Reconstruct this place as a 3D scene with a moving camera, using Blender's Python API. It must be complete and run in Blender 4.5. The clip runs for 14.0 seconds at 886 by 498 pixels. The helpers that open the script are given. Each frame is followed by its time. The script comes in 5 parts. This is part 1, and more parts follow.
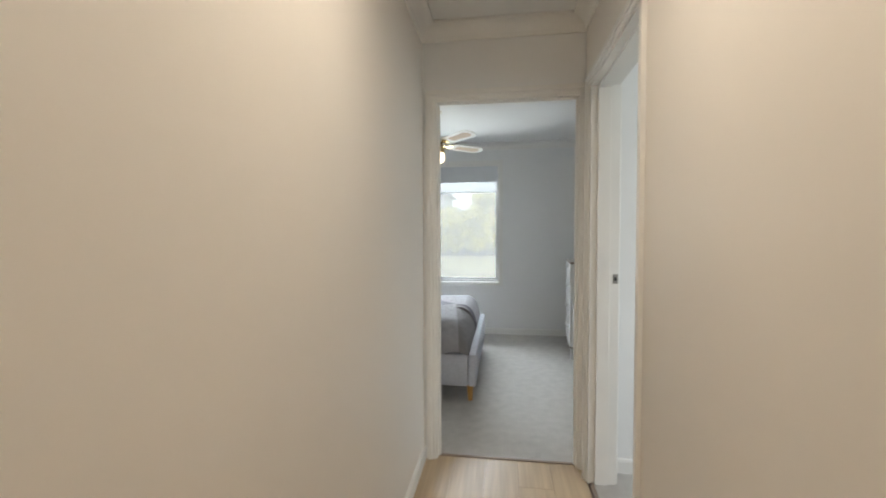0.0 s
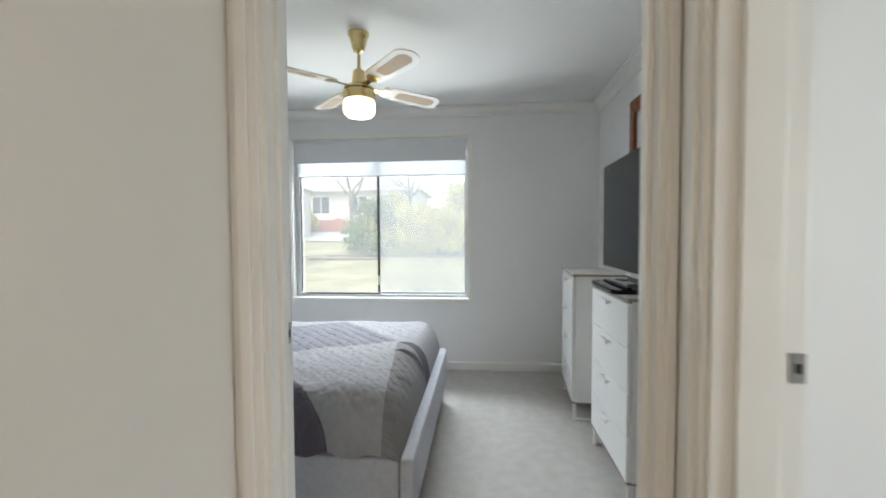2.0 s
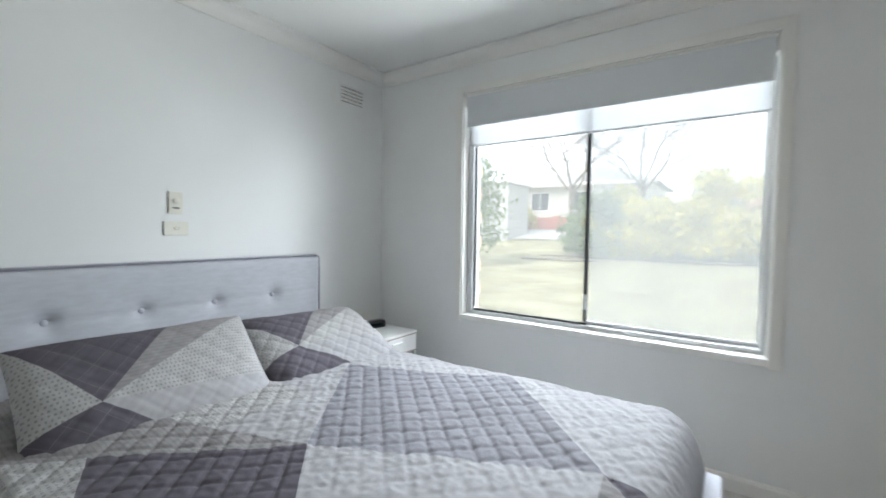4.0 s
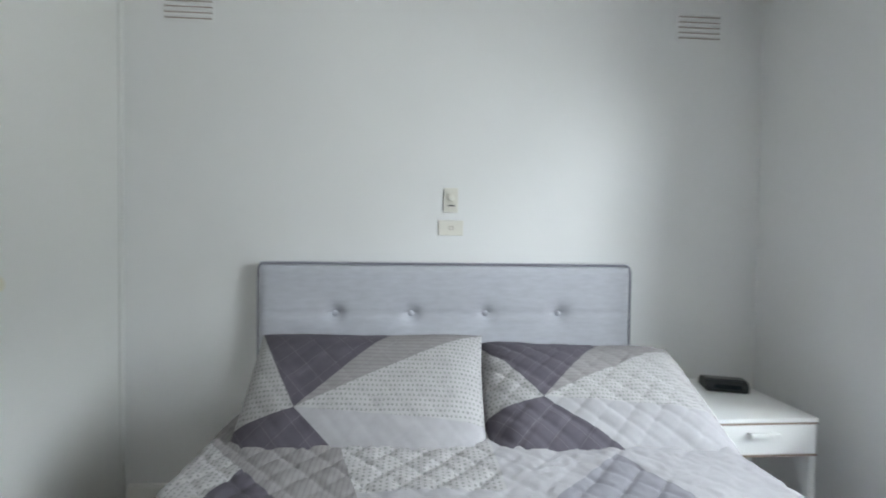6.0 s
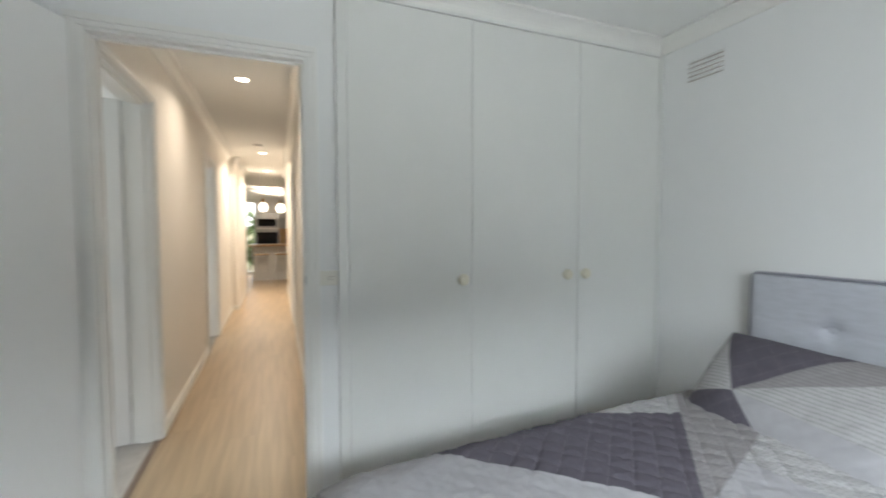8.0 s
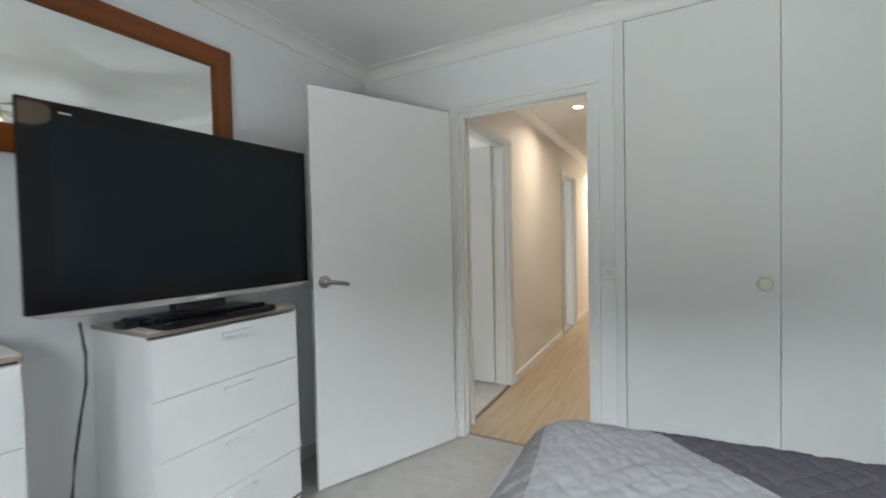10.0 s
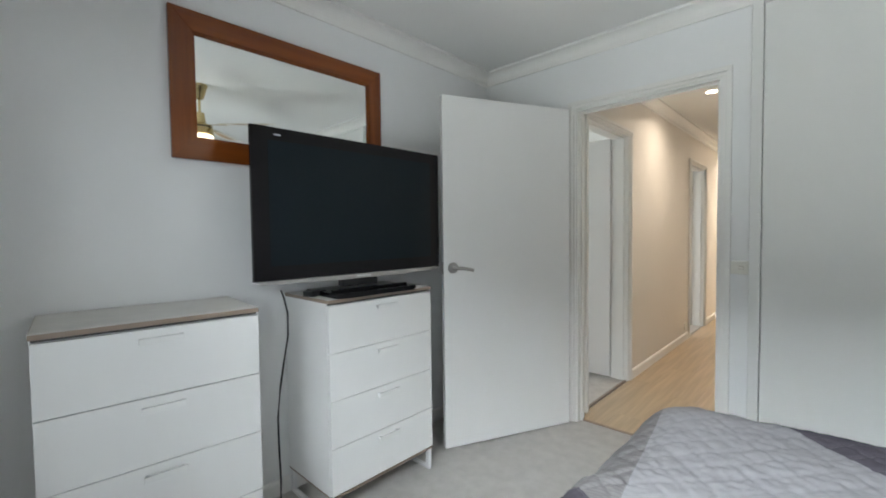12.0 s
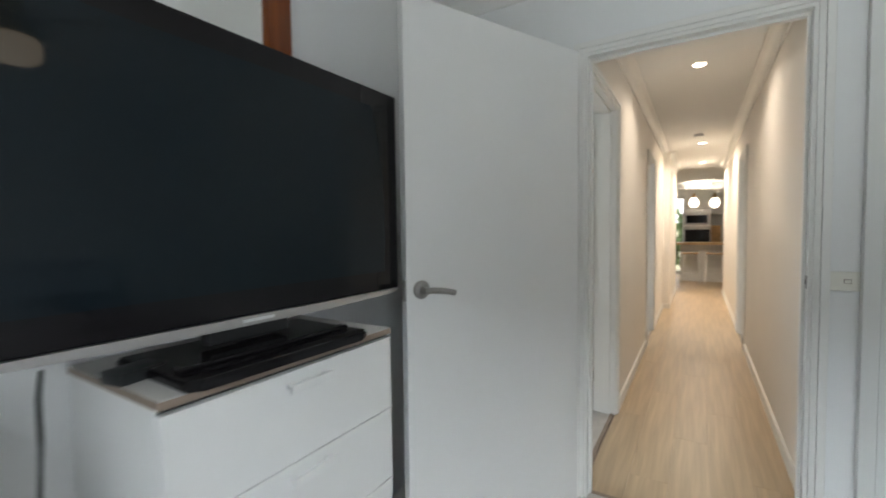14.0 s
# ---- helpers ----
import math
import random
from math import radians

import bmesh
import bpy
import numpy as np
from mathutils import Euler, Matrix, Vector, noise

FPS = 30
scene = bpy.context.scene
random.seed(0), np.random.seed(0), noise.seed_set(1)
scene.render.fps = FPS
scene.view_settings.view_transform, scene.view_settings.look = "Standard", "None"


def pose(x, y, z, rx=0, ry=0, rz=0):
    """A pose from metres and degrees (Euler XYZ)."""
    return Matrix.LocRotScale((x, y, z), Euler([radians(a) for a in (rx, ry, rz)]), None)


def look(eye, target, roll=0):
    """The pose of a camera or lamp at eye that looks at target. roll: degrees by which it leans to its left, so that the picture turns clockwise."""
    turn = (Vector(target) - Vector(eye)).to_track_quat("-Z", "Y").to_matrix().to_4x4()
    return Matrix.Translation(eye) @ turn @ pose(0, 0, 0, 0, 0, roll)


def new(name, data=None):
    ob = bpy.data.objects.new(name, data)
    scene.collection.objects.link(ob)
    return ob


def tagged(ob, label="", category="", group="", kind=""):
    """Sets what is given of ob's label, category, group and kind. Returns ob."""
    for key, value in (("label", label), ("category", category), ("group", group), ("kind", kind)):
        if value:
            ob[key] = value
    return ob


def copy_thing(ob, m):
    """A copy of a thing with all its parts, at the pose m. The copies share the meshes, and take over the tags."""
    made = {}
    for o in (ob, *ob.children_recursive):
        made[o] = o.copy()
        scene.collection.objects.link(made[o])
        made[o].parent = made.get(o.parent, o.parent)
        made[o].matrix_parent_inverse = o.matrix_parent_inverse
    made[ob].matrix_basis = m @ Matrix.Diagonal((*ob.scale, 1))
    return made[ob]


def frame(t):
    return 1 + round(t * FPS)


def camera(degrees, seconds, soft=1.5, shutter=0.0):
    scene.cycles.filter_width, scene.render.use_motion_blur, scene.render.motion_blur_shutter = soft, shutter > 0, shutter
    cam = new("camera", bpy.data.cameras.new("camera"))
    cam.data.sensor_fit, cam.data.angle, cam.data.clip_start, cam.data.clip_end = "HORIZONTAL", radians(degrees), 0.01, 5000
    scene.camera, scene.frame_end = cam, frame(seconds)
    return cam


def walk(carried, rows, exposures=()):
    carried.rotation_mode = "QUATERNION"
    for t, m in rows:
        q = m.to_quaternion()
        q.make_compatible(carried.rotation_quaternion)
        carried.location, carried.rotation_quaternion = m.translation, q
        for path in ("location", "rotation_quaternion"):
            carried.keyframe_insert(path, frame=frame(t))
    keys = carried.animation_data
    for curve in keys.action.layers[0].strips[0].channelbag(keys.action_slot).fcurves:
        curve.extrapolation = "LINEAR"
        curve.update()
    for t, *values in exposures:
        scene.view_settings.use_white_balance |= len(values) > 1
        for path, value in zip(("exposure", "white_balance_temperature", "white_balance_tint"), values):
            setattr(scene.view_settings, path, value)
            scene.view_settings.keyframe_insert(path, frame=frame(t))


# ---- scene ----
cam = camera(93.4, 14.0, soft=1.8, shutter=0.4)
PATH = [
    (0, (0.81, 0.376, 1.303), (0.528, 2.354, 1.229), -0.2),
    (0.5, (0.773, 0.715, 1.318), (0.696, 2.712, 1.241), -0.3),
    (1, (0.788, 1.1, 1.315), (0.732, 3.098, 1.237), -0.1),
    (1.5, (0.832, 1.49, 1.303), (0.762, 3.487, 1.221), -0.4),
    (2, (0.881, 1.891, 1.286), (0.699, 3.881, 1.211), -0.3),
    (2.5, (0.88, 2.257, 1.281), (0.506, 4.221, 1.209), -0.4),
    (2.7, (0.857, 2.416, 1.271), (0.392, 4.36, 1.201), -0.3),
    (4.8, (0.416, 3.736, 1.225), (-1.178, 4.942, 1.155), 0.5),
    (5, (0.354, 3.811, 1.211), (-1.342, 4.869, 1.153), 0.3),
    (5.5, (0.238, 3.963, 1.21), (-1.657, 4.6, 1.146), 0.5),
    (6, (0.233, 4.131, 1.187), (-1.762, 4.259, 1.144), 0.7),
    (6.5, (0.321, 4.32, 1.208), (-1.634, 3.903, 1.145), 0.7),
    (7, (0.436, 4.472, 1.232), (-1.313, 3.505, 1.148), 0.7),
    (7.5, (0.478, 4.674, 1.275), (-0.815, 3.152, 1.176), 0.4),
    (7.7, (0.532, 4.725, 1.289), (-0.557, 3.051, 1.185), 0.2),
    (8, (0.563, 4.798, 1.294), (-0.175, 2.942, 1.199), -0.1),
    (8.5, (0.492, 4.861, 1.299), (0.301, 2.872, 1.212), -0.2),
    (9, (0.352, 4.98, 1.295), (0.686, 3.009, 1.214), -0.2),
    (9.2, (0.276, 5.017, 1.282), (0.781, 3.083, 1.208), -0.5),
    (11.3, (-0.083, 5.406, 1.272), (1.197, 3.871, 1.2), -0.7),
    (11.5, (-0.091, 5.412, 1.278), (1.227, 3.91, 1.199), -0.5),
    (12, (-0.015, 5.406, 1.262), (1.358, 3.953, 1.188), -0.7),
    (12.5, (0.16, 5.341, 1.265), (1.535, 3.891, 1.185), -0.7),
    (13, (0.372, 5.22, 1.281), (1.747, 3.77, 1.207), -0.6),
    (13.5, (0.569, 5.047, 1.273), (1.869, 3.529, 1.189), -0.8),
    (14, (0.786, 4.799, 1.264), (1.827, 3.093, 1.177), -0.7),
]
EXPOSURES = [(0, 1.97), (1.0, 2.06), (2.5, 2.10), (5.0, 2.07), (7.0, 2.08), (9.0, 2.04), (12.0, 2.07), (13.5, 1.88), (14, 1.94)]
walk(cam, [(t, look(eye, target, roll)) for t, eye, target, roll in PATH], EXPOSURES)

# ---- world and sun ----
world = bpy.data.worlds.new("sky")
scene.world = world
world.use_nodes = True
wn = world.node_tree
sky = wn.nodes.new("ShaderNodeTexSky")
sky.sky_type = "NISHITA"
sky.sun_disc = False
sky.sun_elevation, sky.sun_rotation = radians(48), radians(200)
sky.dust_density = 4.0
cloud = wn.nodes.new("ShaderNodeMix")
cloud.data_type = "RGBA"
cloud.inputs[0].default_value = 0.7    # high thin overcast over the blue
cloud.inputs[7].default_value = (6.4, 6.6, 6.8, 1)
wn.links.new(sky.outputs[0], cloud.inputs[6])
wn.links.new(cloud.outputs[2], wn.nodes["Background"].inputs[0])
wn.nodes["Background"].inputs[1].default_value = 0.13
sun = new("sun", bpy.data.lights.new("sun", "SUN"))
sun.data.energy, sun.data.angle, sun.data.color = 1.0, radians(35), (1.0, 0.97, 0.93)
sun.matrix_world = look((-5, -14, 17), (0, 0, 0))


# unseen area lamps added for the windows' daylight: the sky's part from above and from both sides, the bright lawn's
# part from below
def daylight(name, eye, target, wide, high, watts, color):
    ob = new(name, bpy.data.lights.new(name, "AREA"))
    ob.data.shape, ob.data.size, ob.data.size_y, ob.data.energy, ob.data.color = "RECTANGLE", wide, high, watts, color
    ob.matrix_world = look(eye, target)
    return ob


daylight("window_sky_fill", (-0.1, 8.3, 3.2), (0.0, 4.4, 1.1), 3.8, 1.2, 152, (0.84, 0.93, 1.0))
daylight("window_lawn_fill", (-0.1, 7.3, -0.15), (0.0, 3.8, 2.3), 3.0, 1.6, 58, (0.90, 0.97, 1.0))
daylight("window_east_fill", (2.2, 8.4, 1.9), (-0.7, 4.0, 1.2), 1.6, 1.8, 35, (0.85, 0.94, 1.0))
daylight("window_west_fill", (-3.9, 8.2, 1.9), (0.4, 5.0, 1.2), 1.6, 1.8, 27, (0.85, 0.94, 1.0))
daylight("second_bedroom_sky_fill", (4.05, 1.1, 1.45), (2.0, 1.6, 1.0), 1.7, 1.25, 9, (0.84, 0.94, 1.0))


# ---- materials ----
def mat(name, color, rough=0.6, metal=0.0, var=0.06, scale=6.0, grain=0.0, grain_scale=200.0, relief=0.002, spec=0.5, stretch=(1, 1, 1), per_object=0.0):
    """A plain surface with uneven tone at one scale and fine relief at another."""
    m = bpy.data.materials.new(name)
    m.use_nodes = True
    nt = m.node_tree
    b = nt.nodes["Principled BSDF"]
    b.inputs["Roughness"].default_value = rough
    b.inputs["Metallic"].default_value = metal
    b.inputs["Specular IOR Level"].default_value = spec
    co = nt.nodes.new("ShaderNodeTexCoord")
    mp = nt.nodes.new("ShaderNodeMapping")
    mp.inputs["Scale"].default_value = stretch
    nt.links.new(co.outputs["Object"], mp.inputs[0])
    n = nt.nodes.new("ShaderNodeTexNoise")
    n.inputs["Scale"].default_value, n.inputs["Detail"].default_value = scale, 6
    nt.links.new(mp.outputs[0], n.inputs[0])
    r = nt.nodes.new("ShaderNodeValToRGB")
    r.color_ramp.elements[0].position, r.color_ramp.elements[1].position = 0.3, 0.7
    r.color_ramp.elements[0].color = (*[c * (1 - var) for c in color], 1)
    r.color_ramp.elements[1].color = (*[min(1, c * (1 + var)) for c in color], 1)
    nt.links.new(n.outputs[0], r.inputs[0])
    out = r.outputs[0]
    if per_object:
        info = nt.nodes.new("ShaderNodeObjectInfo")
        mr = nt.nodes.new("ShaderNodeMapRange")
        mr.inputs["To Min"].default_value, mr.inputs["To Max"].default_value = 1 - per_object, 1 + per_object
        nt.links.new(info.outputs["Random"], mr.inputs["Value"])
        hs = nt.nodes.new("ShaderNodeHueSaturation")
        nt.links.new(mr.outputs[0], hs.inputs["Value"])
        nt.links.new(out, hs.inputs["Color"])
        out = hs.outputs[0]
    nt.links.new(out, b.inputs["Base Color"])
    if grain:
        g = nt.nodes.new("ShaderNodeTexNoise")
        g.inputs["Scale"].default_value, g.inputs["Detail"].default_value = grain_scale, 3
        nt.links.new(mp.outputs[0], g.inputs[0])
        bp = nt.nodes.new("ShaderNodeBump")
        bp.inputs["Strength"].default_value, bp.inputs["Distance"].default_value = grain, relief
        nt.links.new(g.outputs[0], bp.inputs["Height"])
        nt.links.new(bp.outputs[0], b.inputs["Normal"])
    return m


def glow(name, color, strength):
    m = bpy.data.materials.new(name)
    m.use_nodes = True
    b = m.node_tree.nodes["Principled BSDF"]
    b.inputs["Base Color"].default_value = (0.9, 0.88, 0.84, 1)
    b.inputs["Emission Color"].default_value = (*color, 1)
    b.inputs["Emission Strength"].default_value = strength
    return m


def cloth(name, color, second, kind, period=0.066, thread=0.25):
    """Quilted cotton: a lattice of stitched thread, with printed dashes, dots or stripes."""
    m = mat(name, color, rough=0.85, var=0.05, scale=30, grain=0.5, grain_scale=900, relief=0.0008, spec=0.2)
    nt = m.node_tree
    b = nt.nodes["Principled BSDF"]
    base = b.inputs["Base Color"].links[0].from_socket
    co = nt.nodes.new("ShaderNodeTexCoord")
    sep = nt.nodes.new("ShaderNodeSeparateXYZ")
    nt.links.new(co.outputs["UV"], sep.inputs[0])

    def calc(op, a, c):
        n = nt.nodes.new("ShaderNodeMath")
        n.operation = op
        for i, v in enumerate((a, c)):
            if isinstance(v, (int, float)):
                n.inputs[i].default_value = v
            else:
                nt.links.new(v, n.inputs[i])
        return n.outputs[0]

    def mixed(fac, a, color):
        n = nt.nodes.new("ShaderNodeMix")
        n.data_type = "RGBA"
        nt.links.new(fac, n.inputs[0])
        nt.links.new(a, n.inputs[6])
        n.inputs[7].default_value = (*color, 1)
        return n.outputs[2]

    u, v = sep.outputs[0], sep.outputs[1]
    if kind == "dash":
        row = calc("FLOOR", calc("DIVIDE", v, 0.015), 0)
        shift = calc("MULTIPLY", calc("FRACT", calc("MULTIPLY", row, 0.618), 0), 0.02)
        wob = nt.nodes.new("ShaderNodeTexNoise")
        wob.inputs["Scale"].default_value = 60
        nt.links.new(co.outputs["UV"], wob.inputs[0])
        f1 = calc("LESS_THAN", calc("FRACT", calc("DIVIDE", v, 0.015), 0), 0.42)
        f2 = calc("LESS_THAN", calc("FRACT", calc("DIVIDE", calc("ADD", u, shift), 0.0135), 0), calc("MULTIPLY", wob.outputs[0], 0.8))
        base = mixed(calc("MULTIPLY", calc("MULTIPLY", f1, f2), 0.85), base, second)
    elif kind == "stripe":
        f1 = calc("LESS_THAN", calc("FRACT", calc("DIVIDE", v, 0.014), 0), 0.35)
        base = mixed(calc("MULTIPLY", f1, 0.55), base, second)
    p = calc("FRACT", calc("DIVIDE", calc("ADD", u, v), period * 1.414), 0)
    q = calc("FRACT", calc("DIVIDE", calc("SUBTRACT", u, v), period * 1.414), 0)
    line = calc("MAXIMUM", calc("LESS_THAN", p, 0.022), calc("LESS_THAN", q, 0.022))
    base = mixed(calc("MULTIPLY", line, thread), base, (0.6, 0.58, 0.6))
    nt.links.new(base, b.inputs["Base Color"])
    return m


def planks_mat(name, dark, light, along="Y", per_object=0.06, rough=0.35):
    st = (14, 0.7, 14) if along == "Y" else (0.7, 14, 14)
    m = mat(name, [(a + b) / 2 for a, b in zip(dark, light)], rough=rough, var=0.16, scale=2.2, grain=0.12, grain_scale=40, relief=0.0006, stretch=st, per_object=per_object)
    return m


M_WALL = mat("warm white wall paint", (0.80, 0.803, 0.798), 0.55, var=0.015, scale=2.0, grain=0.10, grain_scale=260, relief=0.0006)
M_WALL_HALL = mat("cream wall paint", (0.80, 0.765, 0.715), 0.5, var=0.015, scale=2.0, grain=0.12, grain_scale=260, relief=0.0006)
M_CEIL = mat("matt ceiling paint", (0.78, 0.78, 0.76), 0.85, var=0.012, scale=1.5, grain=0.08, grain_scale=180, relief=0.0005)
M_TRIM = mat("satin white trim paint", (0.80, 0.79, 0.76), 0.35, var=0.015, scale=4, grain=0.05, grain_scale=90, relief=0.0005)
M_WARDROBE = mat("satin white door paint", (0.74, 0.74, 0.715), 0.32, var=0.015, scale=2.5, grain=0.06, grain_scale=70, relief=0.0006)
M_LEAF = mat("white door paint", (0.78, 0.775, 0.76), 0.38, var=0.012, scale=2.5, grain=0.06, grain_scale=90, relief=0.0005)
M_KNOB = mat("ivory painted knob", (0.72, 0.68, 0.55), 0.3, var=0.02)
M_PLATE = mat("ivory plastic plate", (0.76, 0.74, 0.67), 0.35, var=0.02)
M_CARPET = mat("grey beige cut pile carpet", (0.60, 0.575, 0.545), 0.95, var=0.07, scale=14, grain=1.0, grain_scale=420, relief=0.006, spec=0.1)
M_OAK = planks_mat("pale oak laminate", (0.40, 0.295, 0.18), (0.56, 0.43, 0.29))
M_CHEST = mat("white foil", (0.80, 0.80, 0.79), 0.35, var=0.008)
M_EDGE = mat("taupe edge", (0.28, 0.215, 0.17), 0.5, var=0.08, scale=20)
M_TOPFOIL = mat("pale taupe top", (0.66, 0.64, 0.61), 0.4, var=0.04, scale=12)
M_STEEL_WHITE = mat("white coated steel", (0.78, 0.78, 0.77), 0.35)
M_SATIN = mat("satin nickel", (0.42, 0.40, 0.38), 0.28, metal=1.0, var=0.03)
M_BRASS = mat("polished brass", (0.72, 0.56, 0.28), 0.2, metal=1.0, var=0.04)
M_BLADE = mat("white enamel blade", (0.66, 0.62, 0.52), 0.3, var=0.02)
M_CANE = mat("woven cane", (0.45, 0.31, 0.18), 0.6, var=0.25, scale=160, grain=0.6, grain_scale=300)
M_TV = mat("black gloss plastic", (0.010, 0.009, 0.010), 0.045, var=0.05, spec=0.22)
M_TVMATT = mat("black matt plastic", (0.02, 0.02, 0.021), 0.4, var=0.05)
M_SCREEN = mat("dark plasma glass", (0.007, 0.012, 0.016), 0.04, var=0.02, spec=0.26)
M_SILVER = mat("silver plastic", (0.5, 0.48, 0.46), 0.3, metal=0.6)
M_RED = planks_mat("red stained timber", (0.12, 0.030, 0.006), (0.27, 0.070, 0.012), per_object=0.05, rough=0.18)
M_REDX = mat("red stained timber upright", (0.19, 0.048, 0.009), 0.18, var=0.25, scale=2.2, grain=0.12, grain_scale=40, relief=0.0006, stretch=(14, 14, 0.8))
M_FABRIC = mat("grey woven upholstery", (0.50, 0.51, 0.555), 0.9, var=0.06, scale=60, grain=0.6, grain_scale=700, relief=0.001, spec=0.15, stretch=(1, 0.25, 1))
M_PIPING = mat("dark grey piping", (0.24, 0.24, 0.28), 0.9, var=0.05)
M_LEGWOOD = mat("honey timber leg", (0.55, 0.31, 0.10), 0.4, var=0.12, scale=8, stretch=(8, 8, 1))
M_ALU_BLACK = mat("black aluminium", (0.025, 0.025, 0.028), 0.4)
M_ALU = mat("pale aluminium", (0.62, 0.63, 0.64), 0.4, metal=0.3)
M_BLIND = mat("grey blockout fabric", (0.66, 0.68, 0.70), 0.85, var=0.02, grain=0.2, grain_scale=900, relief=0.0004)
M_BLACK = mat("black device plastic", (0.015, 0.017, 0.018), 0.3)
M_BRICK = mat("clinker brick", (0.52, 0.33, 0.22), 0.9, var=0.2, scale=25, grain=0.7, grain_scale=120, relief=0.003, per_object=0.15)
M_MORTAR = mat("mortar", (0.45, 0.42, 0.38), 0.95)
M_GRASS = mat("mown lawn", (0.335, 0.315, 0.20), 0.95, var=0.3, scale=0.8, grain=1.0, grain_scale=40, relief=0.05, spec=0.1)
M_CONC = mat("concrete drive", (0.46, 0.45, 0.43), 0.9, var=0.1, scale=0.7)
M_BARK = mat("grey bark", (0.16, 0.135, 0.11), 0.9, var=0.3, scale=6, grain=0.7, grain_scale=30, relief=0.02)
M_LEAF_YEL = mat("yellow green leaves", (0.46, 0.42, 0.13), 0.6, var=0.35, scale=1.4, spec=0.3)
M_LEAF_GRN = mat("green leaves", (0.13, 0.18, 0.07), 0.6, var=0.35, scale=1.4, spec=0.3)
M_TILE = mat("grey roof tiles", (0.30, 0.29, 0.29), 0.85, var=0.15, scale=3)
M_RENDER = mat("pale weatherboard", (0.62, 0.60, 0.55), 0.8, var=0.05)
M_SHED = mat("pale grey sheet steel", (0.44, 0.44, 0.43), 0.55, var=0.05)
M_DARKGLASS = mat("dark far window glass", (0.04, 0.05, 0.06), 0.1)
M_GLOBE = glow("lit opal glass", (1.0, 0.80, 0.55), 0.75)
M_DOWN = glow("lit downlight lens", (1.0, 0.86, 0.66), 5.0)
M_PEND = glow("lit pendant glass", (1.0, 0.86, 0.68), 1.2)
M_OVEN = mat("stainless oven", (0.45, 0.45, 0.45), 0.3, metal=0.9)
M_KITCHEN = mat("white kitchen laminate", (0.78, 0.78, 0.76), 0.35)
M_BENCH = mat("timber benchtop", (0.48, 0.31, 0.15), 0.4, var=0.12, scale=4, stretch=(1, 8, 8))

M_Q_LIGHT = cloth("pale quilted cotton", (0.33, 0.322, 0.335), (0.2, 0.2, 0.2), "plain", thread=0.0)
M_Q_DARK = cloth("charcoal quilted cotton", (0.095, 0.086, 0.105), (0.2, 0.2, 0.2), "plain", thread=0.10)
M_Q_MID = cloth("grey quilted cotton", (0.215, 0.21, 0.235), (0.2, 0.2, 0.2), "plain", thread=0.15)
M_Q_TAUPE = cloth("taupe striped cotton", (0.235, 0.222, 0.225), (0.185, 0.175, 0.178), "stripe", thread=0.1)
M_Q_DASH = cloth("white cotton with dashes", (0.365, 0.357, 0.355), (0.20, 0.19, 0.20), "dash", thread=0.0)

M_MIRROR = bpy.data.materials.new("mirror glass")
M_MIRROR.use_nodes = True
_b = M_MIRROR.node_tree.nodes["Principled BSDF"]
_b.inputs["Base Color"].default_value, _b.inputs["Metallic"].default_value, _b.inputs["Roughness"].default_value = (0.86, 0.88, 0.87, 1), 1.0, 0.01

M_GLASS = bpy.data.materials.new("window glass")
M_GLASS.use_nodes = True
_nt = M_GLASS.node_tree
_out = _nt.nodes["Material Output"]
_tr, _gl, _mx, _fr = (_nt.nodes.new(n) for n in ("ShaderNodeBsdfTransparent", "ShaderNodeBsdfGlossy", "ShaderNodeMixShader", "ShaderNodeFresnel"))
_tr.inputs[0].default_value = (0.82, 0.84, 0.84, 1)
_gl.inputs["Roughness"].default_value = 0.01
_fr.inputs[0].default_value = 1.45
_nt.links.new(_fr.outputs[0], _mx.inputs[0])
_nt.links.new(_tr.outputs[0], _mx.inputs[1])
_nt.links.new(_gl.outputs[0], _mx.inputs[2])
_haze, _haze_mix = _nt.nodes.new("ShaderNodeBsdfTranslucent"), _nt.nodes.new("ShaderNodeMixShader")
_haze.inputs[0].default_value = (0.19, 0.19, 0.19, 1)   # pale film that puts the glare's haze into the pane
_haze_mix.inputs[0].default_value = 0.16
_nt.links.new(_mx.outputs[0], _haze_mix.inputs[1])
_nt.links.new(_haze.outputs[0], _haze_mix.inputs[2])
_nt.links.new(_haze_mix.outputs[0], _out.inputs[0])

M_SHEER = bpy.data.materials.new("sheer sunscreen fabric")
M_SHEER.use_nodes = True
_nt = M_SHEER.node_tree
_out = _nt.nodes["Material Output"]
_tr, _tl, _df, _m1, _m2 = (_nt.nodes.new(n) for n in ("ShaderNodeBsdfTransparent", "ShaderNodeBsdfTranslucent", "ShaderNodeBsdfDiffuse", "ShaderNodeMixShader", "ShaderNodeMixShader"))
_tl.inputs[0].default_value = (0.27, 0.275, 0.28, 1)
_df.inputs[0].default_value = (0.8, 0.8, 0.8, 1)
_m1.inputs[0].default_value = 0.4
_m2.inputs[0].default_value = 0.36
_nt.links.new(_tl.outputs[0], _m1.inputs[1])
_nt.links.new(_df.outputs[0], _m1.inputs[2])
_nt.links.new(_m1.outputs[0], _m2.inputs[1])
_nt.links.new(_tr.outputs[0], _m2.inputs[2])
_nt.links.new(_m2.outputs[0], _out.inputs[0])


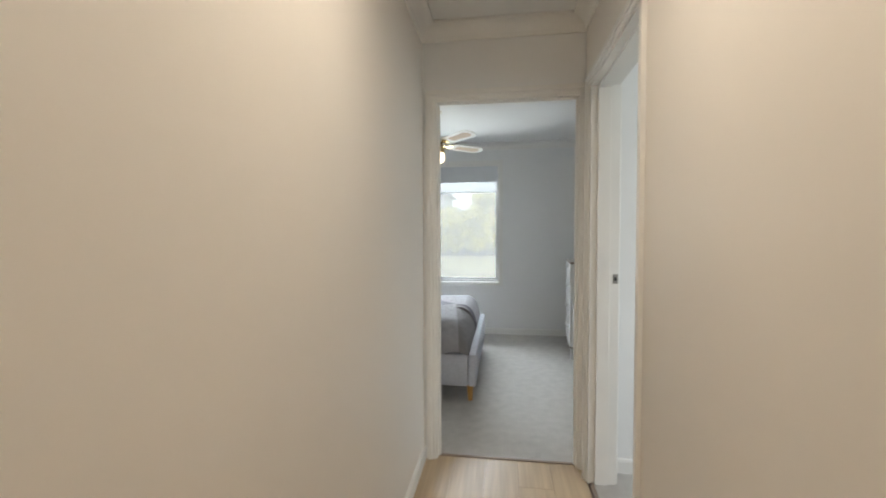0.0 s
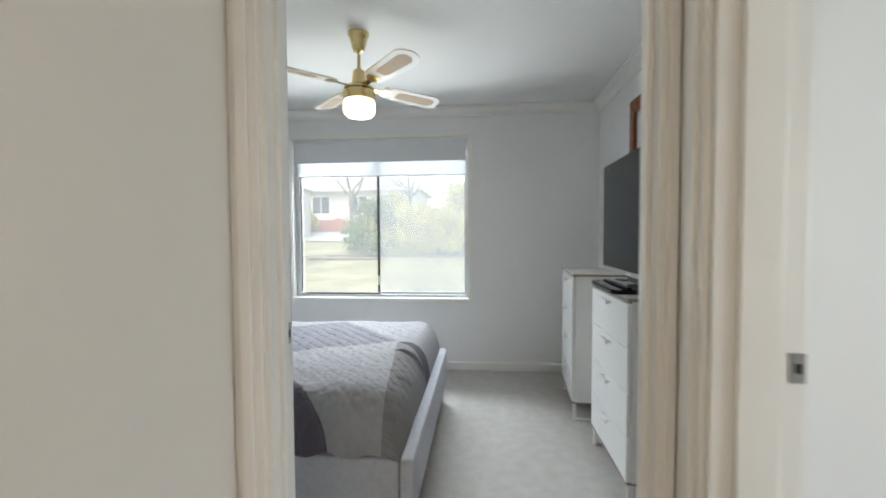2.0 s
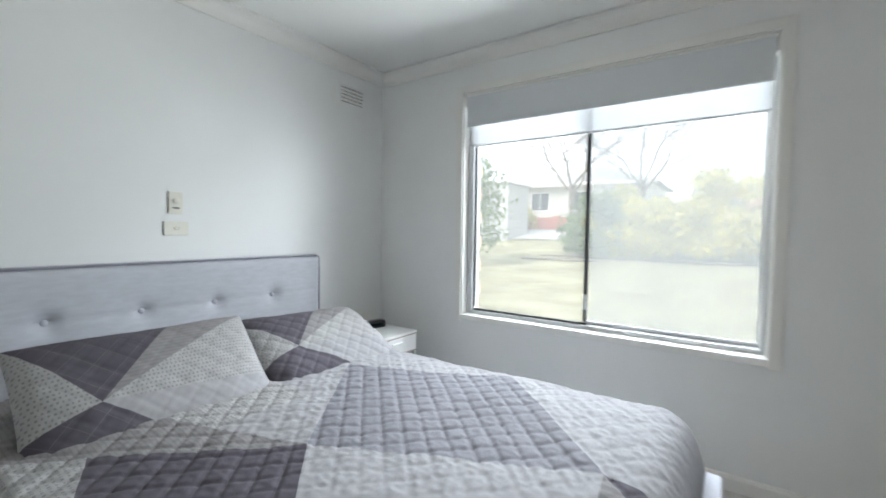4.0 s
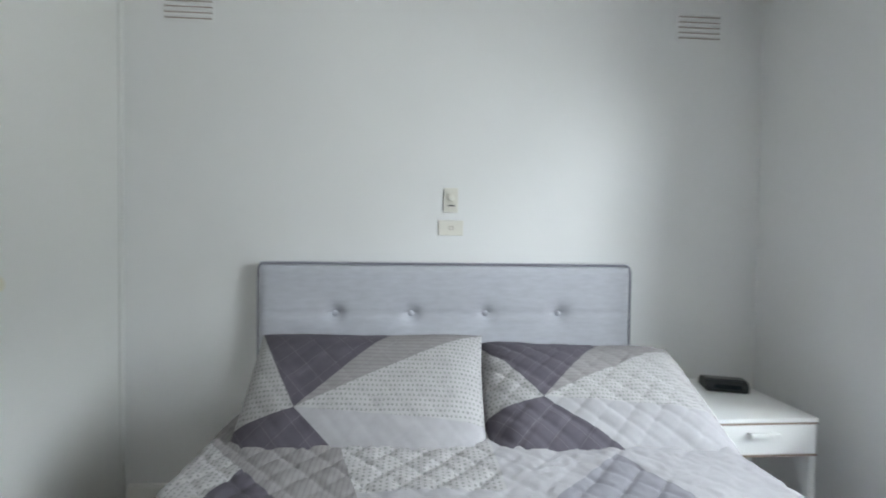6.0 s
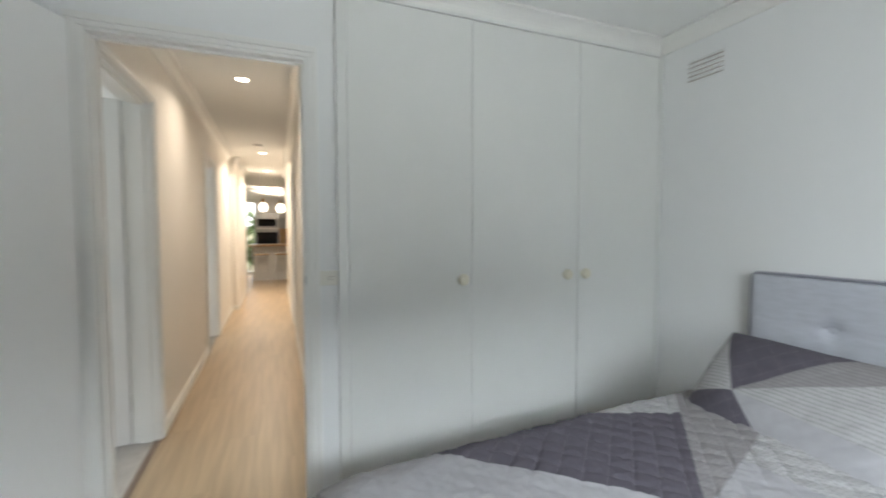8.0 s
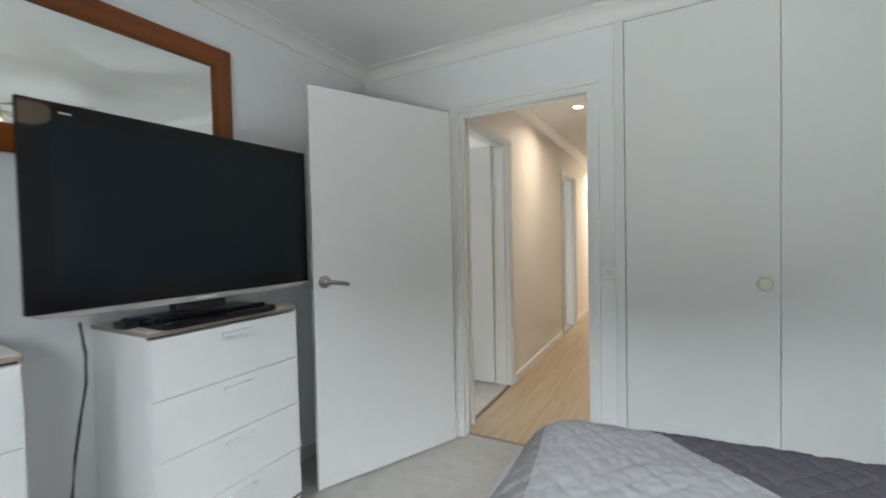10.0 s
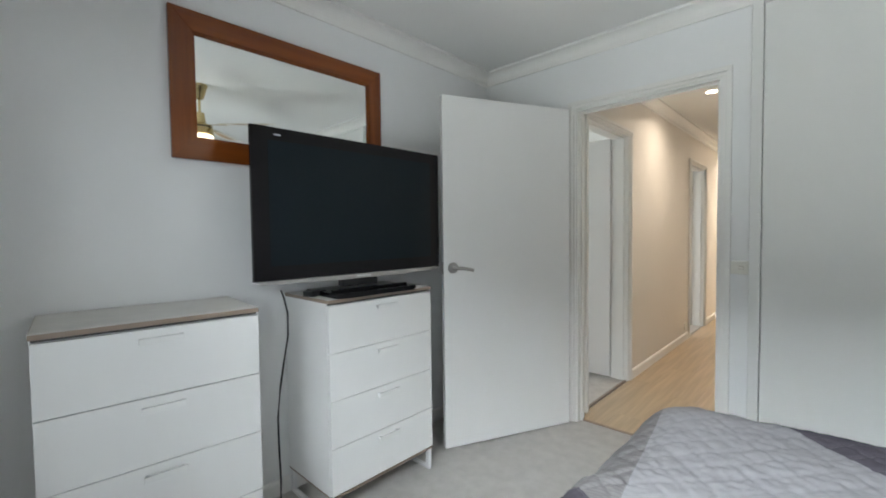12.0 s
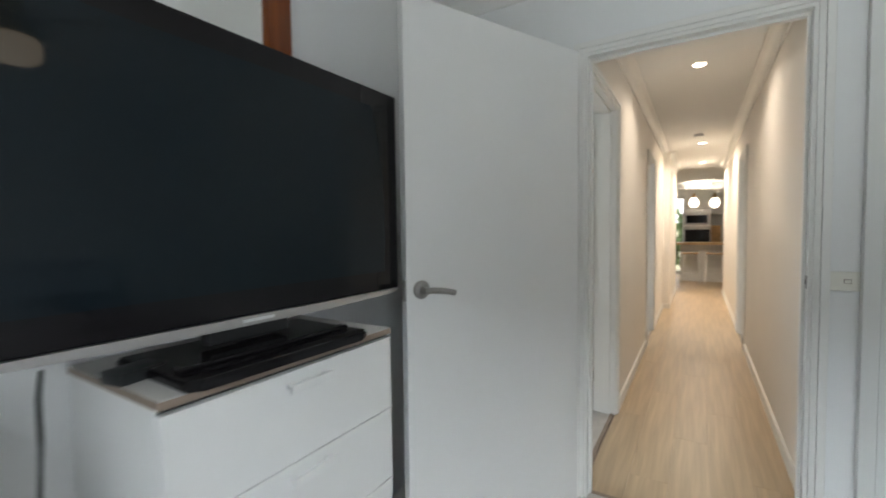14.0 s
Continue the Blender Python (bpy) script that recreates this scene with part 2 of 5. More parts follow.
# ---- mesh helpers ----
def box(bm, x0, x1, y0, y1, z0, z1, bevel=0.0, seg=2):
    made = bmesh.ops.create_cube(bm, size=1, matrix=Matrix.LocRotScale(((x0 + x1) / 2, (y0 + y1) / 2, (z0 + z1) / 2), None, (x1 - x0, y1 - y0, z1 - z0)))["verts"]
    if bevel:
        edges = list({e for v in made for e in v.link_edges})
        bmesh.ops.bevel(bm, geom=edges, offset=bevel, segments=seg, affect="EDGES", profile=0.6)
    return bm


def cyl(bm, m, r0, r1, depth, seg=24, caps=True):
    """A cone or cylinder along z from 0 to depth, under the pose m."""
    bmesh.ops.create_cone(bm, cap_ends=caps, segments=seg, radius1=r0, radius2=r1, depth=depth, matrix=m @ Matrix.Translation((0, 0, depth / 2)))
    return bm


def lathe(bm, m, profile, seg=32):
    """A turned shape: profile rows of (radius, height)."""
    rings = []
    for r, z in profile:
        rings.append([bm.verts.new(m @ Vector((r * math.cos(2 * math.pi * k / seg), r * math.sin(2 * math.pi * k / seg), z))) for k in range(seg)])
    for a, b in zip(rings, rings[1:]):
        for k in range(seg):
            bm.faces.new((a[k], a[(k + 1) % seg], b[(k + 1) % seg], b[k]))
    bm.faces.new(list(reversed(rings[0])))
    bm.faces.new(rings[-1])
    return bm


def tube(bm, points, r, seg=8):
    """A round rod through points."""
    rings = []
    pts = [Vector(p) for p in points]
    for i, p in enumerate(pts):
        d = (pts[min(i + 1, len(pts) - 1)] - pts[max(i - 1, 0)]).normalized()
        q = d.to_track_quat("Z", "Y")
        rings.append([bm.verts.new(p + q @ Vector((r * math.cos(2 * math.pi * k / seg), r * math.sin(2 * math.pi * k / seg), 0))) for k in range(seg)])
    for a, b in zip(rings, rings[1:]):
        for k in range(seg):
            bm.faces.new((a[k], a[(k + 1) % seg], b[(k + 1) % seg], b[k]))
    bm.faces.new(list(reversed(rings[0])))
    bm.faces.new(rings[-1])
    return bm


def prism(bm, outline, z0, z1, m=Matrix()):
    """An outline of (x, y) raised from z0 to z1, under the pose m."""
    low = [bm.verts.new(m @ Vector((x, y, z0))) for x, y in outline]
    top = [bm.verts.new(m @ Vector((x, y, z1))) for x, y in outline]
    bm.faces.new(list(reversed(low)))
    bm.faces.new(top)
    for k in range(len(outline)):
        n = (k + 1) % len(outline)
        bm.faces.new((low[k], low[n], top[n], top[k]))
    return bm


def mesh_of(bm, name, material, smooth=False):
    bmesh.ops.recalc_face_normals(bm, faces=bm.faces)
    me = bpy.data.meshes.new(name)
    bm.to_mesh(me)
    bm.free()
    for one in material if isinstance(material, (list, tuple)) else [material]:
        me.materials.append(one)
    if smooth:
        me.shade_smooth()
        me.set_sharp_from_angle(angle=radians(35))
    return me


def part(name, bm, material, parent, label="", smooth=False, m=None):
    ob = new(name, mesh_of(bm, name, material, smooth))
    ob.parent = parent
    if m is not None:
        ob.matrix_basis = m
    if label:
        tagged(ob, label)
    return ob


def thing(name, m, label, category, group=""):
    ob = new(name)
    ob.empty_display_size = 0.1
    ob.matrix_basis = m
    return tagged(ob, label, category, group)


def solid(name, bm, material, label, category, kind="", group="", m=None, smooth=False):
    ob = new(name, mesh_of(bm, name, material, smooth))
    if m is not None:
        ob.matrix_basis = m
    return tagged(ob, label, category, group, kind)


def wall(name, axis, at0, at1, u0, u1, z0, z1, holes, material, label):
    """A wall that runs along axis from u0 to u1, between at0 and at1 in thickness, with openings (ua, ub, za, zb)."""
    us = sorted({u0, u1, *[h[0] for h in holes], *[h[1] for h in holes]})
    zs = sorted({z0, z1, *[h[2] for h in holes], *[h[3] for h in holes]})
    bm = bmesh.new()
    full = lambda ua, ub, za, zb: not any(h[0] <= ua and ub <= h[1] and h[2] <= za and zb <= h[3] for h in holes)
    cells = {(i, k) for i in range(len(us) - 1) for k in range(len(zs) - 1) if full(us[i], us[i + 1], zs[k], zs[k + 1])}

    def quad(*ps):
        bm.faces.new([bm.verts.new((a, u, z) if axis == "y" else (u, a, z)) for a, u, z in ps])

    for i, k in cells:
        ua, ub, za, zb = us[i], us[i + 1], zs[k], zs[k + 1]
        for a in (at0, at1):
            quad((a, ua, za), (a, ub, za), (a, ub, zb), (a, ua, zb))
        if (i - 1, k) not in cells:
            quad((at0, ua, za), (at1, ua, za), (at1, ua, zb), (at0, ua, zb))
        if (i + 1, k) not in cells:
            quad((at0, ub, za), (at1, ub, za), (at1, ub, zb), (at0, ub, zb))
        if (i, k - 1) not in cells:
            quad((at0, ua, za), (at1, ua, za), (at1, ub, za), (at0, ub, za))
        if (i, k + 1) not in cells:
            quad((at0, ua, zb), (at1, ua, zb), (at1, ub, zb), (at0, ub, zb))
    bmesh.ops.remove_doubles(bm, verts=bm.verts, dist=0.0005)
    return solid(name, bm, material, label, "wall", "structure")


def slab(name, x0, x1, y0, y1, z0, z1, material, label, category):
    return solid(name, box(bmesh.new(), x0, x1, y0, y1, z0, z1), material, label, category, "structure")


def sweep(bm, p0, p1, inward, profile, mitre0=1, mitre1=1):
    """A moulding from p0 to p1 along a wall: profile rows of (out from the wall, up); ends cut back by out * mitre."""
    p0, p1, inward = Vector(p0), Vector(p1), Vector(inward)
    d = (p1 - p0).normalized()
    a = [bm.verts.new(p0 + inward * o + Vector((0, 0, h)) + d * o * mitre0) for o, h in profile]
    b = [bm.verts.new(p1 + inward * o + Vector((0, 0, h)) - d * o * mitre1) for o, h in profile]
    n = len(profile)
    for k in range(n):
        bm.faces.new((a[k], a[(k + 1) % n], b[(k + 1) % n], b[k]))
    bm.faces.new(a)
    bm.faces.new(list(reversed(b)))
    return bm


COVE = [(0, 0), (0.004, 0), (0.006, -0.076), (0, -0.080)]
COVE = [(0.0, -0.085), (0.010, -0.085), (0.012, -0.076)] + [(0.012 + 0.058 * (1 - math.cos(math.pi / 2 * k / 6)), -0.076 + 0.060 * math.sin(math.pi / 2 * k / 6)) for k in range(1, 7)] + [(0.078, -0.014), (0.078, -0.001), (0.0, -0.001)]
SKIRT = [(0.0, 0.0), (0.014, 0.0), (0.014, 0.062), (0.009, 0.074), (0.0, 0.078)]


def moulding(name, runs, profile, material, label, category):
    bm = bmesh.new()
    for run in runs:
        sweep(bm, *run[:3], profile, *run[3:])
    return solid(name, bm, material, label, category, "structure")


# ---- plan ----
W, E, S, N, H = -1.70, 1.945, 2.82, 5.79, 2.453
HW, HE = 0.362, 1.250          # hall side walls
DX0, DX1, DZ = 0.424, 1.236, 2.06   # bedroom doorway
WX0, WX1, WZ0, WZ1 = -0.945, 0.768, 0.665, 2.19   # window opening
AY0, AY1 = 1.80, 2.61          # second bedroom's doorway
BY0, BY1 = -0.93, -0.16        # further doorway, east side
CY0, CY1 = -1.25, -0.45        # further doorway, west side

# ---- bedroom shell ----
wall("wall_north", "x", N, N + 0.12, W - 0.12, E + 0.12, -0.02, H + 0.05, [(WX0, WX1, WZ0, WZ1)], M_WALL, "smooth white painted plaster wall with a wide window")
wall("wall_west", "y", W - 0.12, W, 2.1, N, -0.02, H + 0.05, [], M_WALL, "smooth white painted plaster wall behind the bed")
wall("wall_east", "y", E, E + 0.12, S, N, -0.02, H + 0.05, [], M_WALL, "smooth white painted plaster wall behind the chests")
wall("wall_south", "x", S - 0.10, S, HW - 0.11, 4.2, -0.02, H + 0.05, [(DX0, DX1, -0.02, DZ)], M_WALL, "white painted plaster wall with the bedroom doorway")
slab("floor_bedroom", W - 0.1, E + 0.1, 2.765, N + 0.1, -0.06, 0.0, M_CARPET, "grey beige cut pile carpet", "floor")
slab("ceiling_wardrobe", W - 0.1, HW - 0.11, 2.1, S - 0.10, H, H + 0.08, M_CEIL, "plain ceiling above the wardrobe", "ceiling")
slab("ceiling_bedroom", W - 0.1, E + 0.1, S - 0.10, N + 0.1, H, H + 0.08, M_CEIL, "matt white plaster ceiling", "ceiling")
moulding("cornice_bedroom", [((W, N, H), (E, N, H), (0, -1, 0)), ((E, N, H), (E, S, H), (-1, 0, 0)), ((E, S, H), (W, S, H), (0, 1, 0)), ((W, S, H), (W, N, H), (1, 0, 0))], COVE, M_TRIM, "white plaster cove cornice round the bedroom", "cornice")
moulding("baseboard_bedroom", [((W, N, 0), (E, N, 0), (0, -1, 0)), ((E, N, 0), (E, S, 0), (-1, 0, 0)), ((E, S, 0), (DX1 + 0.07, S, 0), (0, 1, 0), 1, 0), ((DX0 - 0.07, S, 0), (0.30, S, 0), (0, 1, 0), 0, 0), ((W, 2.86, 0), (W, N, 0), (1, 0, 0), 0, 1)], SKIRT, M_TRIM, "low white painted skirting board", "baseboard")

# ---- hall, second bedroom and kitchen shell ----
wall("wall_hall_west", "y", HW - 0.11, HW, -4.9, S - 0.10, -0.02, H + 0.05, [(CY0, CY1, -0.02, DZ)], M_WALL_HALL, "cream painted hall wall")
wall("wall_hall_east", "y", HE, HE + 0.14, -2.62, S - 0.10, -0.02, H + 0.05, [(AY0, AY1, -0.02, DZ), (BY0, BY1, -0.02, DZ)], M_WALL_HALL, "cream painted hall wall with two doorways")
wall("wall_hall_step", "y", HE - 0.09, HE + 0.14, -4.9, -2.62, -0.02, H + 0.05, [], M_WALL_HALL, "cream painted hall wall that steps inward")
slab("ceiling_hall", HW - 0.11, HE + 0.14, -4.9, S - 0.10, H, H + 0.08, M_CEIL, "white plaster hall ceiling", "ceiling")
moulding("cornice_hall", [((HE, S - 0.10, H), (HW, S - 0.10, H), (0, -1, 0)), ((HW, S - 0.10, H), (HW, -4.9, H), (1, 0, 0), 1, 0), ((HE, -2.62, H), (HE, S - 0.10, H), (-1, 0, 0), 0, 1), ((HE - 0.09, -4.9, H), (HE - 0.09, -2.62, H), (-1, 0, 0), 0, 0)], COVE, M_TRIM, "white plaster cove cornice along the hall", "cornice")
moulding("baseboard_hall", [((HW, S - 0.10, 0), (HW, CY1 + 0.065, 0), (1, 0, 0), 0, 0), ((HW, CY0 - 0.065, 0), (HW, -4.9, 0), (1, 0, 0), 0, 0), ((HE, BY1 + 0.065, 0), (HE, AY0 - 0.065, 0), (-1, 0, 0), 0, 0), ((HE, -2.62, 0), (HE, BY0 - 0.065, 0), (-1, 0, 0), 0, 0), ((HE - 0.09, -4.9, 0), (HE - 0.09, -2.62, 0), (-1, 0, 0), 0, -1), ((HE, -2.62, 0), (HE - 0.09, -2.62, 0), (0, 1, 0), 0, 0)], SKIRT, M_TRIM, "white painted skirting board along the hall", "baseboard")
slab("floor_second_bedroom", HE + 0.02, 4.1, -2.6, S - 0.10, -0.06, 0.0, M_CARPET, "grey beige carpet in the second bedroom", "floor")
slab("ceiling_second_bedroom", HE + 0.14, 4.1, -2.6, S - 0.10, H, H + 0.08, M_CEIL, "white plaster ceiling of the second bedroom", "ceiling")
wall("wall_second_bedroom_east", "y", 4.1, 4.2, -2.7, S - 0.10, -0.02, H + 0.05, [(0.2, 2.0, 0.8, 2.1)], M_WALL, "white wall of the second bedroom with an opening for daylight")
wall("wall_second_bedroom_south", "x", -2.7, -2.6, HE + 0.14, 4.1, -0.02, H + 0.05, [], M_WALL, "plain white wall of the second bedroom")
moulding("baseboard_second_bedroom", [((HE + 0.14, S - 0.10, 0), (4.1, S - 0.10, 0), (0, -1, 0), 0, 0)], SKIRT, M_TRIM, "white skirting board in the second bedroom", "baseboard")
wall("wall_side_room", "y", -1.6, -1.5, -4.9, 2.1, -0.02, H + 0.05, [], M_WALL, "plain white wall closing the room west of the hall")
slab("floor_side_room", -1.5, HW - 0.02, -4.9, 2.1, -0.06, 0.0, M_CARPET, "plain carpet west of the hall", "floor")
slab("ceiling_side_room", -1.6, HW - 0.11, -4.9, 2.1, H, H + 0.08, M_CEIL, "plain ceiling west of the hall", "ceiling")
wall("wall_wardrobe_back", "x", 2.1, 2.2, W - 0.12, HW - 0.11, -0.02, H + 0.05, [], M_WALL, "plain wall behind the wardrobe")
wall("wall_kitchen_back", "x", -8.3, -8.2, -2.6, 4.2, -0.02, H + 0.05, [(1.13, 2.6, 0.1, 2.05)], M_WALL, "white kitchen wall with a glazed opening")
wall("wall_kitchen_west", "y", -2.6, -2.5, -8.2, -4.9, -0.02, H + 0.05, [], M_WALL, "plain white kitchen wall")
wall("wall_kitchen_east", "y", 4.1, 4.2, -8.2, -2.7, -0.02, H + 0.05, [], M_WALL, "plain white kitchen wall")
wall("wall_kitchen_front", "x", -4.9, -4.8, -2.5, HW - 0.11, -0.02, H + 0.05, [], M_WALL, "white wall beside the hall's end")
slab("ceiling_kitchen", -2.6, 4.2, -8.5, -4.9, H, H + 0.08, M_CEIL, "white plaster kitchen ceiling", "ceiling")
slab("ceiling_living", HE + 0.14, 4.2, -4.9, -2.7, H, H + 0.08, M_CEIL, "white plaster living room ceiling", "ceiling")


# ---- doorways ----
def doorway(name, axis, at0, at1, u0, u1, head, sides, label):
    """Jamb lining, stops and moulded architraves of a doorway through a wall between at0 and at1."""
    top = thing(name, Matrix(), label, "door frame")
    tagged(top, kind="structure")

    def b(bm, ua, ub, a0, a1, za, zb, bevel=0.0):
        return box(bm, a0, a1, ua, ub, za, zb, bevel) if axis == "y" else box(bm, ua, ub, a0, a1, za, zb, bevel)

    t = 0.018
    part("jamb", b(bmesh.new(), u0, u0 + t, at0, at1, 0, head - t), M_TRIM, top)
    part("jamb", b(bmesh.new(), u1 - t, u1, at0, at1, 0, head - t), M_TRIM, top)
    part("head_jamb", b(bmesh.new(), u0, u1, at0, at1, head - t, head), M_TRIM, top)
    m0, m1 = at0 + 0.035, at1 - 0.042
    part("door_stop", b(bmesh.new(), u0 + t, u0 + t + 0.012, m0, m1, 0, head - t - 0.012, 0.002), M_TRIM, top)
    part("door_stop", b(bmesh.new(), u1 - t - 0.012, u1 - t, m0, m1, 0, head - t - 0.012, 0.002), M_TRIM, top)
    part("door_stop", b(bmesh.new(), u0 + t, u1 - t, m0, m1, head - t - 0.012, head - t, 0.002), M_TRIM, top)
    for side in sides:
        a = at1 if side > 0 else at0
        for low, high, thick in ((0.006, 0.026, 0.011), (0.026, 0.052, 0.018)):
            p = sorted((a, a + side * thick))
            for s, o in ((-1, u0), (1, u1)):
                q = sorted((o + s * low - s * 0.012, o + s * high - s * 0.012))
                part("architrave", b(bmesh.new(), q[0], q[1], p[0], p[1], 0, head + low - 0.012, 0.003), M_TRIM, top)
            part("architrave", b(bmesh.new(), u0 - high + 0.012, u1 + high - 0.012, p[0], p[1], head + low - 0.012, head + high - 0.012, 0.003), M_TRIM, top)
    return top


doorway("door_frame_1", "x", S - 0.10, S, DX0, DX1, DZ, (1, -1), "white painted timber frame of the bedroom doorway")
doorway("door_frame_2", "y", HE, HE + 0.14, AY0, AY1, DZ, (-1, 1), "white painted timber frame of the second bedroom doorway")
doorway("door_frame_3", "y", HE, HE + 0.14, BY0, BY1, DZ, (-1,), "white painted timber frame of a doorway further down the hall")
doorway("door_frame_4", "y", HW - 0.11, HW, CY0, CY1, DZ, (1,), "white painted timber frame of a doorway further down the hall")


def strike(m):
    top = thing("strike_plate", m, "small worn nickel strike plate on the door jamb", "strike plate")
    part("plate", box(bmesh.new(), -0.012, 0.012, -0.0015, 0.0015, -0.024, 0.024, 0.001), M_SATIN, top)
    # Dark block on the plate, with the hole's shade put into its colour.
    part("latch_hole", box(bmesh.new(), -0.005, 0.005, 0.0015, 0.003, -0.008, 0.008), M_TVMATT, top, "dark block for the shade in the latch hole")
    return top


strike(pose(DX0 + 0.0195, S - 0.022, 1.06, 0, 0, -90))
strike(pose(HE + 0.128, AY1 - 0.0195, 1.070, 0, 0, 180))


def door_leaf(name, m, width, label, handles=True):
    """A flush leaf from its hinge along x, with its face towards -y at y = 0."""
    top = thing(name, m, label, "door")
    part("slab", box(bmesh.new(), 0, width, 0, 0.036, 0.012, 2.045, 0.002), M_LEAF, top)
    for z in (0.25, 1.8):
        part("hinge", cyl(bmesh.new(), pose(-0.005, 0.0, z - 0.05), 0.006, 0.006, 0.1, 10), M_SATIN, top, "nickel butt hinge")
    if handles:
        for s, y in ((-1, 0.0), (1, 0.036)):
            bm = lathe(bmesh.new(), pose(width - 0.056, y, 1.064, 90 if s < 0 else -90), [(0.031, 0), (0.032, 0.005), (0.028, 0.010), (0.013, 0.014), (0.012, 0.045), (0.011, 0.05)], 24)
            h = part("handle", bm, M_SATIN, top, "satin nickel lever handle", True)
            bm = bmesh.new()
            tube(bm, [(width - 0.056 - 0.011 * k, y + s * (0.047 - 0.002 * abs(k - 5) * 0.4), 1.064 - 0.0004 * k * k * 0.4) for k in range(-1, 11)], 0.0105, 10)
            part("lever", bm, M_SATIN, h, "", True)
        part("latch", box(bmesh.new(), width, width + 0.002, 0.006, 0.030, 1.027, 1.097, 0.0005), M_SATIN, top, "nickel latch plate on the door edge")
    return top


door_leaf("door", pose(1.278, 2.868, 0, 0, 0, 64.9), 0.874, "white flush timber door standing wide open beside the chest")
door_leaf("door", pose(HE + 0.145, AY0 + 0.008, 0, 0, 0, 2), 0.80, "white flush door of the second bedroom standing open")
door_leaf("door", pose(HE + 0.145, BY0 + 0.008, 0, 0, 0, 4), 0.73, "white flush door of a further room standing open", False)
door_leaf("door", pose(HW - 0.11, CY0 + 0.02, 0, 0, 0, 90), 0.73, "white flush door closed off the hall", False)

# ---- window ----
win = thing("window_1", Matrix(), "wide sliding window with black frame behind white reveals", "window")
tagged(win, kind="structure")
for x0, x1, z0, z1 in ((WX0 - 0.045, WX0 + 0.004, WZ0 - 0.04, WZ1 + 0.045), (WX1 - 0.004, WX1 + 0.045, WZ0 - 0.04, WZ1 + 0.045)):
    part("window_trim", box(bmesh.new(), x0, x1, N - 0.014, N, z0, z1, 0.003), M_TRIM, win)
part("window_trim", box(bmesh.new(), WX0 + 0.004, WX1 - 0.004, N - 0.014, N, WZ1 - 0.004, WZ1 + 0.045, 0.003), M_TRIM, win)
part("window_sill", box(bmesh.new(), WX0 + 0.004, WX1 - 0.004, N - 0.016, N + 0.075, WZ0 - 0.03, WZ0 + 0.008, 0.004), M_TRIM, win, "white painted sill")
for x0, x1 in ((WX0, WX0 + 0.012), (WX1 - 0.012, WX1)):
    part("reveal", box(bmesh.new(), x0, x1, N + 0.001, N + 0.12, WZ0 + 0.009, WZ1), M_TRIM, win)
part("reveal", box(bmesh.new(), WX0 + 0.013, WX1 - 0.013, N + 0.001, N + 0.12, WZ1 - 0.012, WZ1), M_TRIM, win)
GY = N + 0.085
XM = -0.110
part("outer_frame", box(bmesh.new(), WX0 + 0.013, WX0 + 0.054, GY - 0.02, GY + 0.06, WZ0 + 0.03, WZ1 - 0.012), M_ALU, win)
part("outer_frame", box(bmesh.new(), WX1 - 0.036, WX1 - 0.013, GY - 0.02, GY + 0.06, WZ0 + 0.03, WZ1 - 0.012), M_ALU, win)
part("sill_track", box(bmesh.new(), WX0 + 0.013, WX1 - 0.013, GY - 0.02, GY + 0.06, WZ0 + 0.009, WZ0 + 0.03), M_ALU, win, "pale aluminium sliding track")
part("head_track", box(bmesh.new(), WX0 + 0.055, WX1 - 0.037, GY - 0.02, GY + 0.06, WZ1 - 0.04, WZ1 - 0.013), M_ALU, win)
for i, (x0, x1, y) in enumerate(((WX0 + 0.055, XM + 0.010, GY), (XM - 0.010, WX1 - 0.037, GY + 0.032))):
    z0, z1 = WZ0 + 0.031, WZ1 - 0.041
    sash = part("sash", box(bmesh.new(), x0, x1, y, y + 0.02, z0, z0 + (0.012 if i == 0 else 0.02), 0.001), M_ALU_BLACK if i == 0 else M_ALU, win, "black aluminium sash" if i == 0 else "pale aluminium sash")
    part("stile", box(bmesh.new(), x0, x0 + 0.009, y, y + 0.02, z0 + 0.02, z1), M_ALU_BLACK, sash)
    part("stile", box(bmesh.new(), x1 - (0.02 if i == 0 else 0.008), x1, y, y + 0.02, z0 + 0.02, z1), M_ALU_BLACK if i == 0 else M_ALU, sash)
    part("top_rail", box(bmesh.new(), x0, x1, y, y + 0.02, z1 - 0.02, z1 - 0.001), M_ALU_BLACK, sash)
    pane = part("pane", box(bmesh.new(), x0 + 0.009, x1 - 0.008, y + 0.008, y + 0.012, z0 + 0.012, z1 - 0.02), M_GLASS, sash)
    pane.visible_shadow = False
M_SCREEN_MESH = bpy.data.materials.new("insect screen mesh")
M_SCREEN_MESH.use_nodes = True
_nt = M_SCREEN_MESH.node_tree
_tr, _tl, _mx = (_nt.nodes.new(n) for n in ("ShaderNodeBsdfTransparent", "ShaderNodeBsdfTranslucent", "ShaderNodeMixShader"))
# The translucent share also puts the right pane's glare haze into the mesh.
_tl.inputs[0].default_value = (0.11, 0.11, 0.11, 1)
_mx.inputs[0].default_value = 0.24
_nt.links.new(_tr.outputs[0], _mx.inputs[1])
_nt.links.new(_tl.outputs[0], _mx.inputs[2])
_nt.links.new(_mx.outputs[0], _nt.nodes["Material Output"].inputs[0])
scr = part("insect_screen", box(bmesh.new(), XM + 0.012, WX1 - 0.037, GY + 0.056, GY + 0.057, WZ0 + 0.031, WZ1 - 0.041), M_SCREEN_MESH, win, "fine pale insect screen")
scr.visible_shadow = False
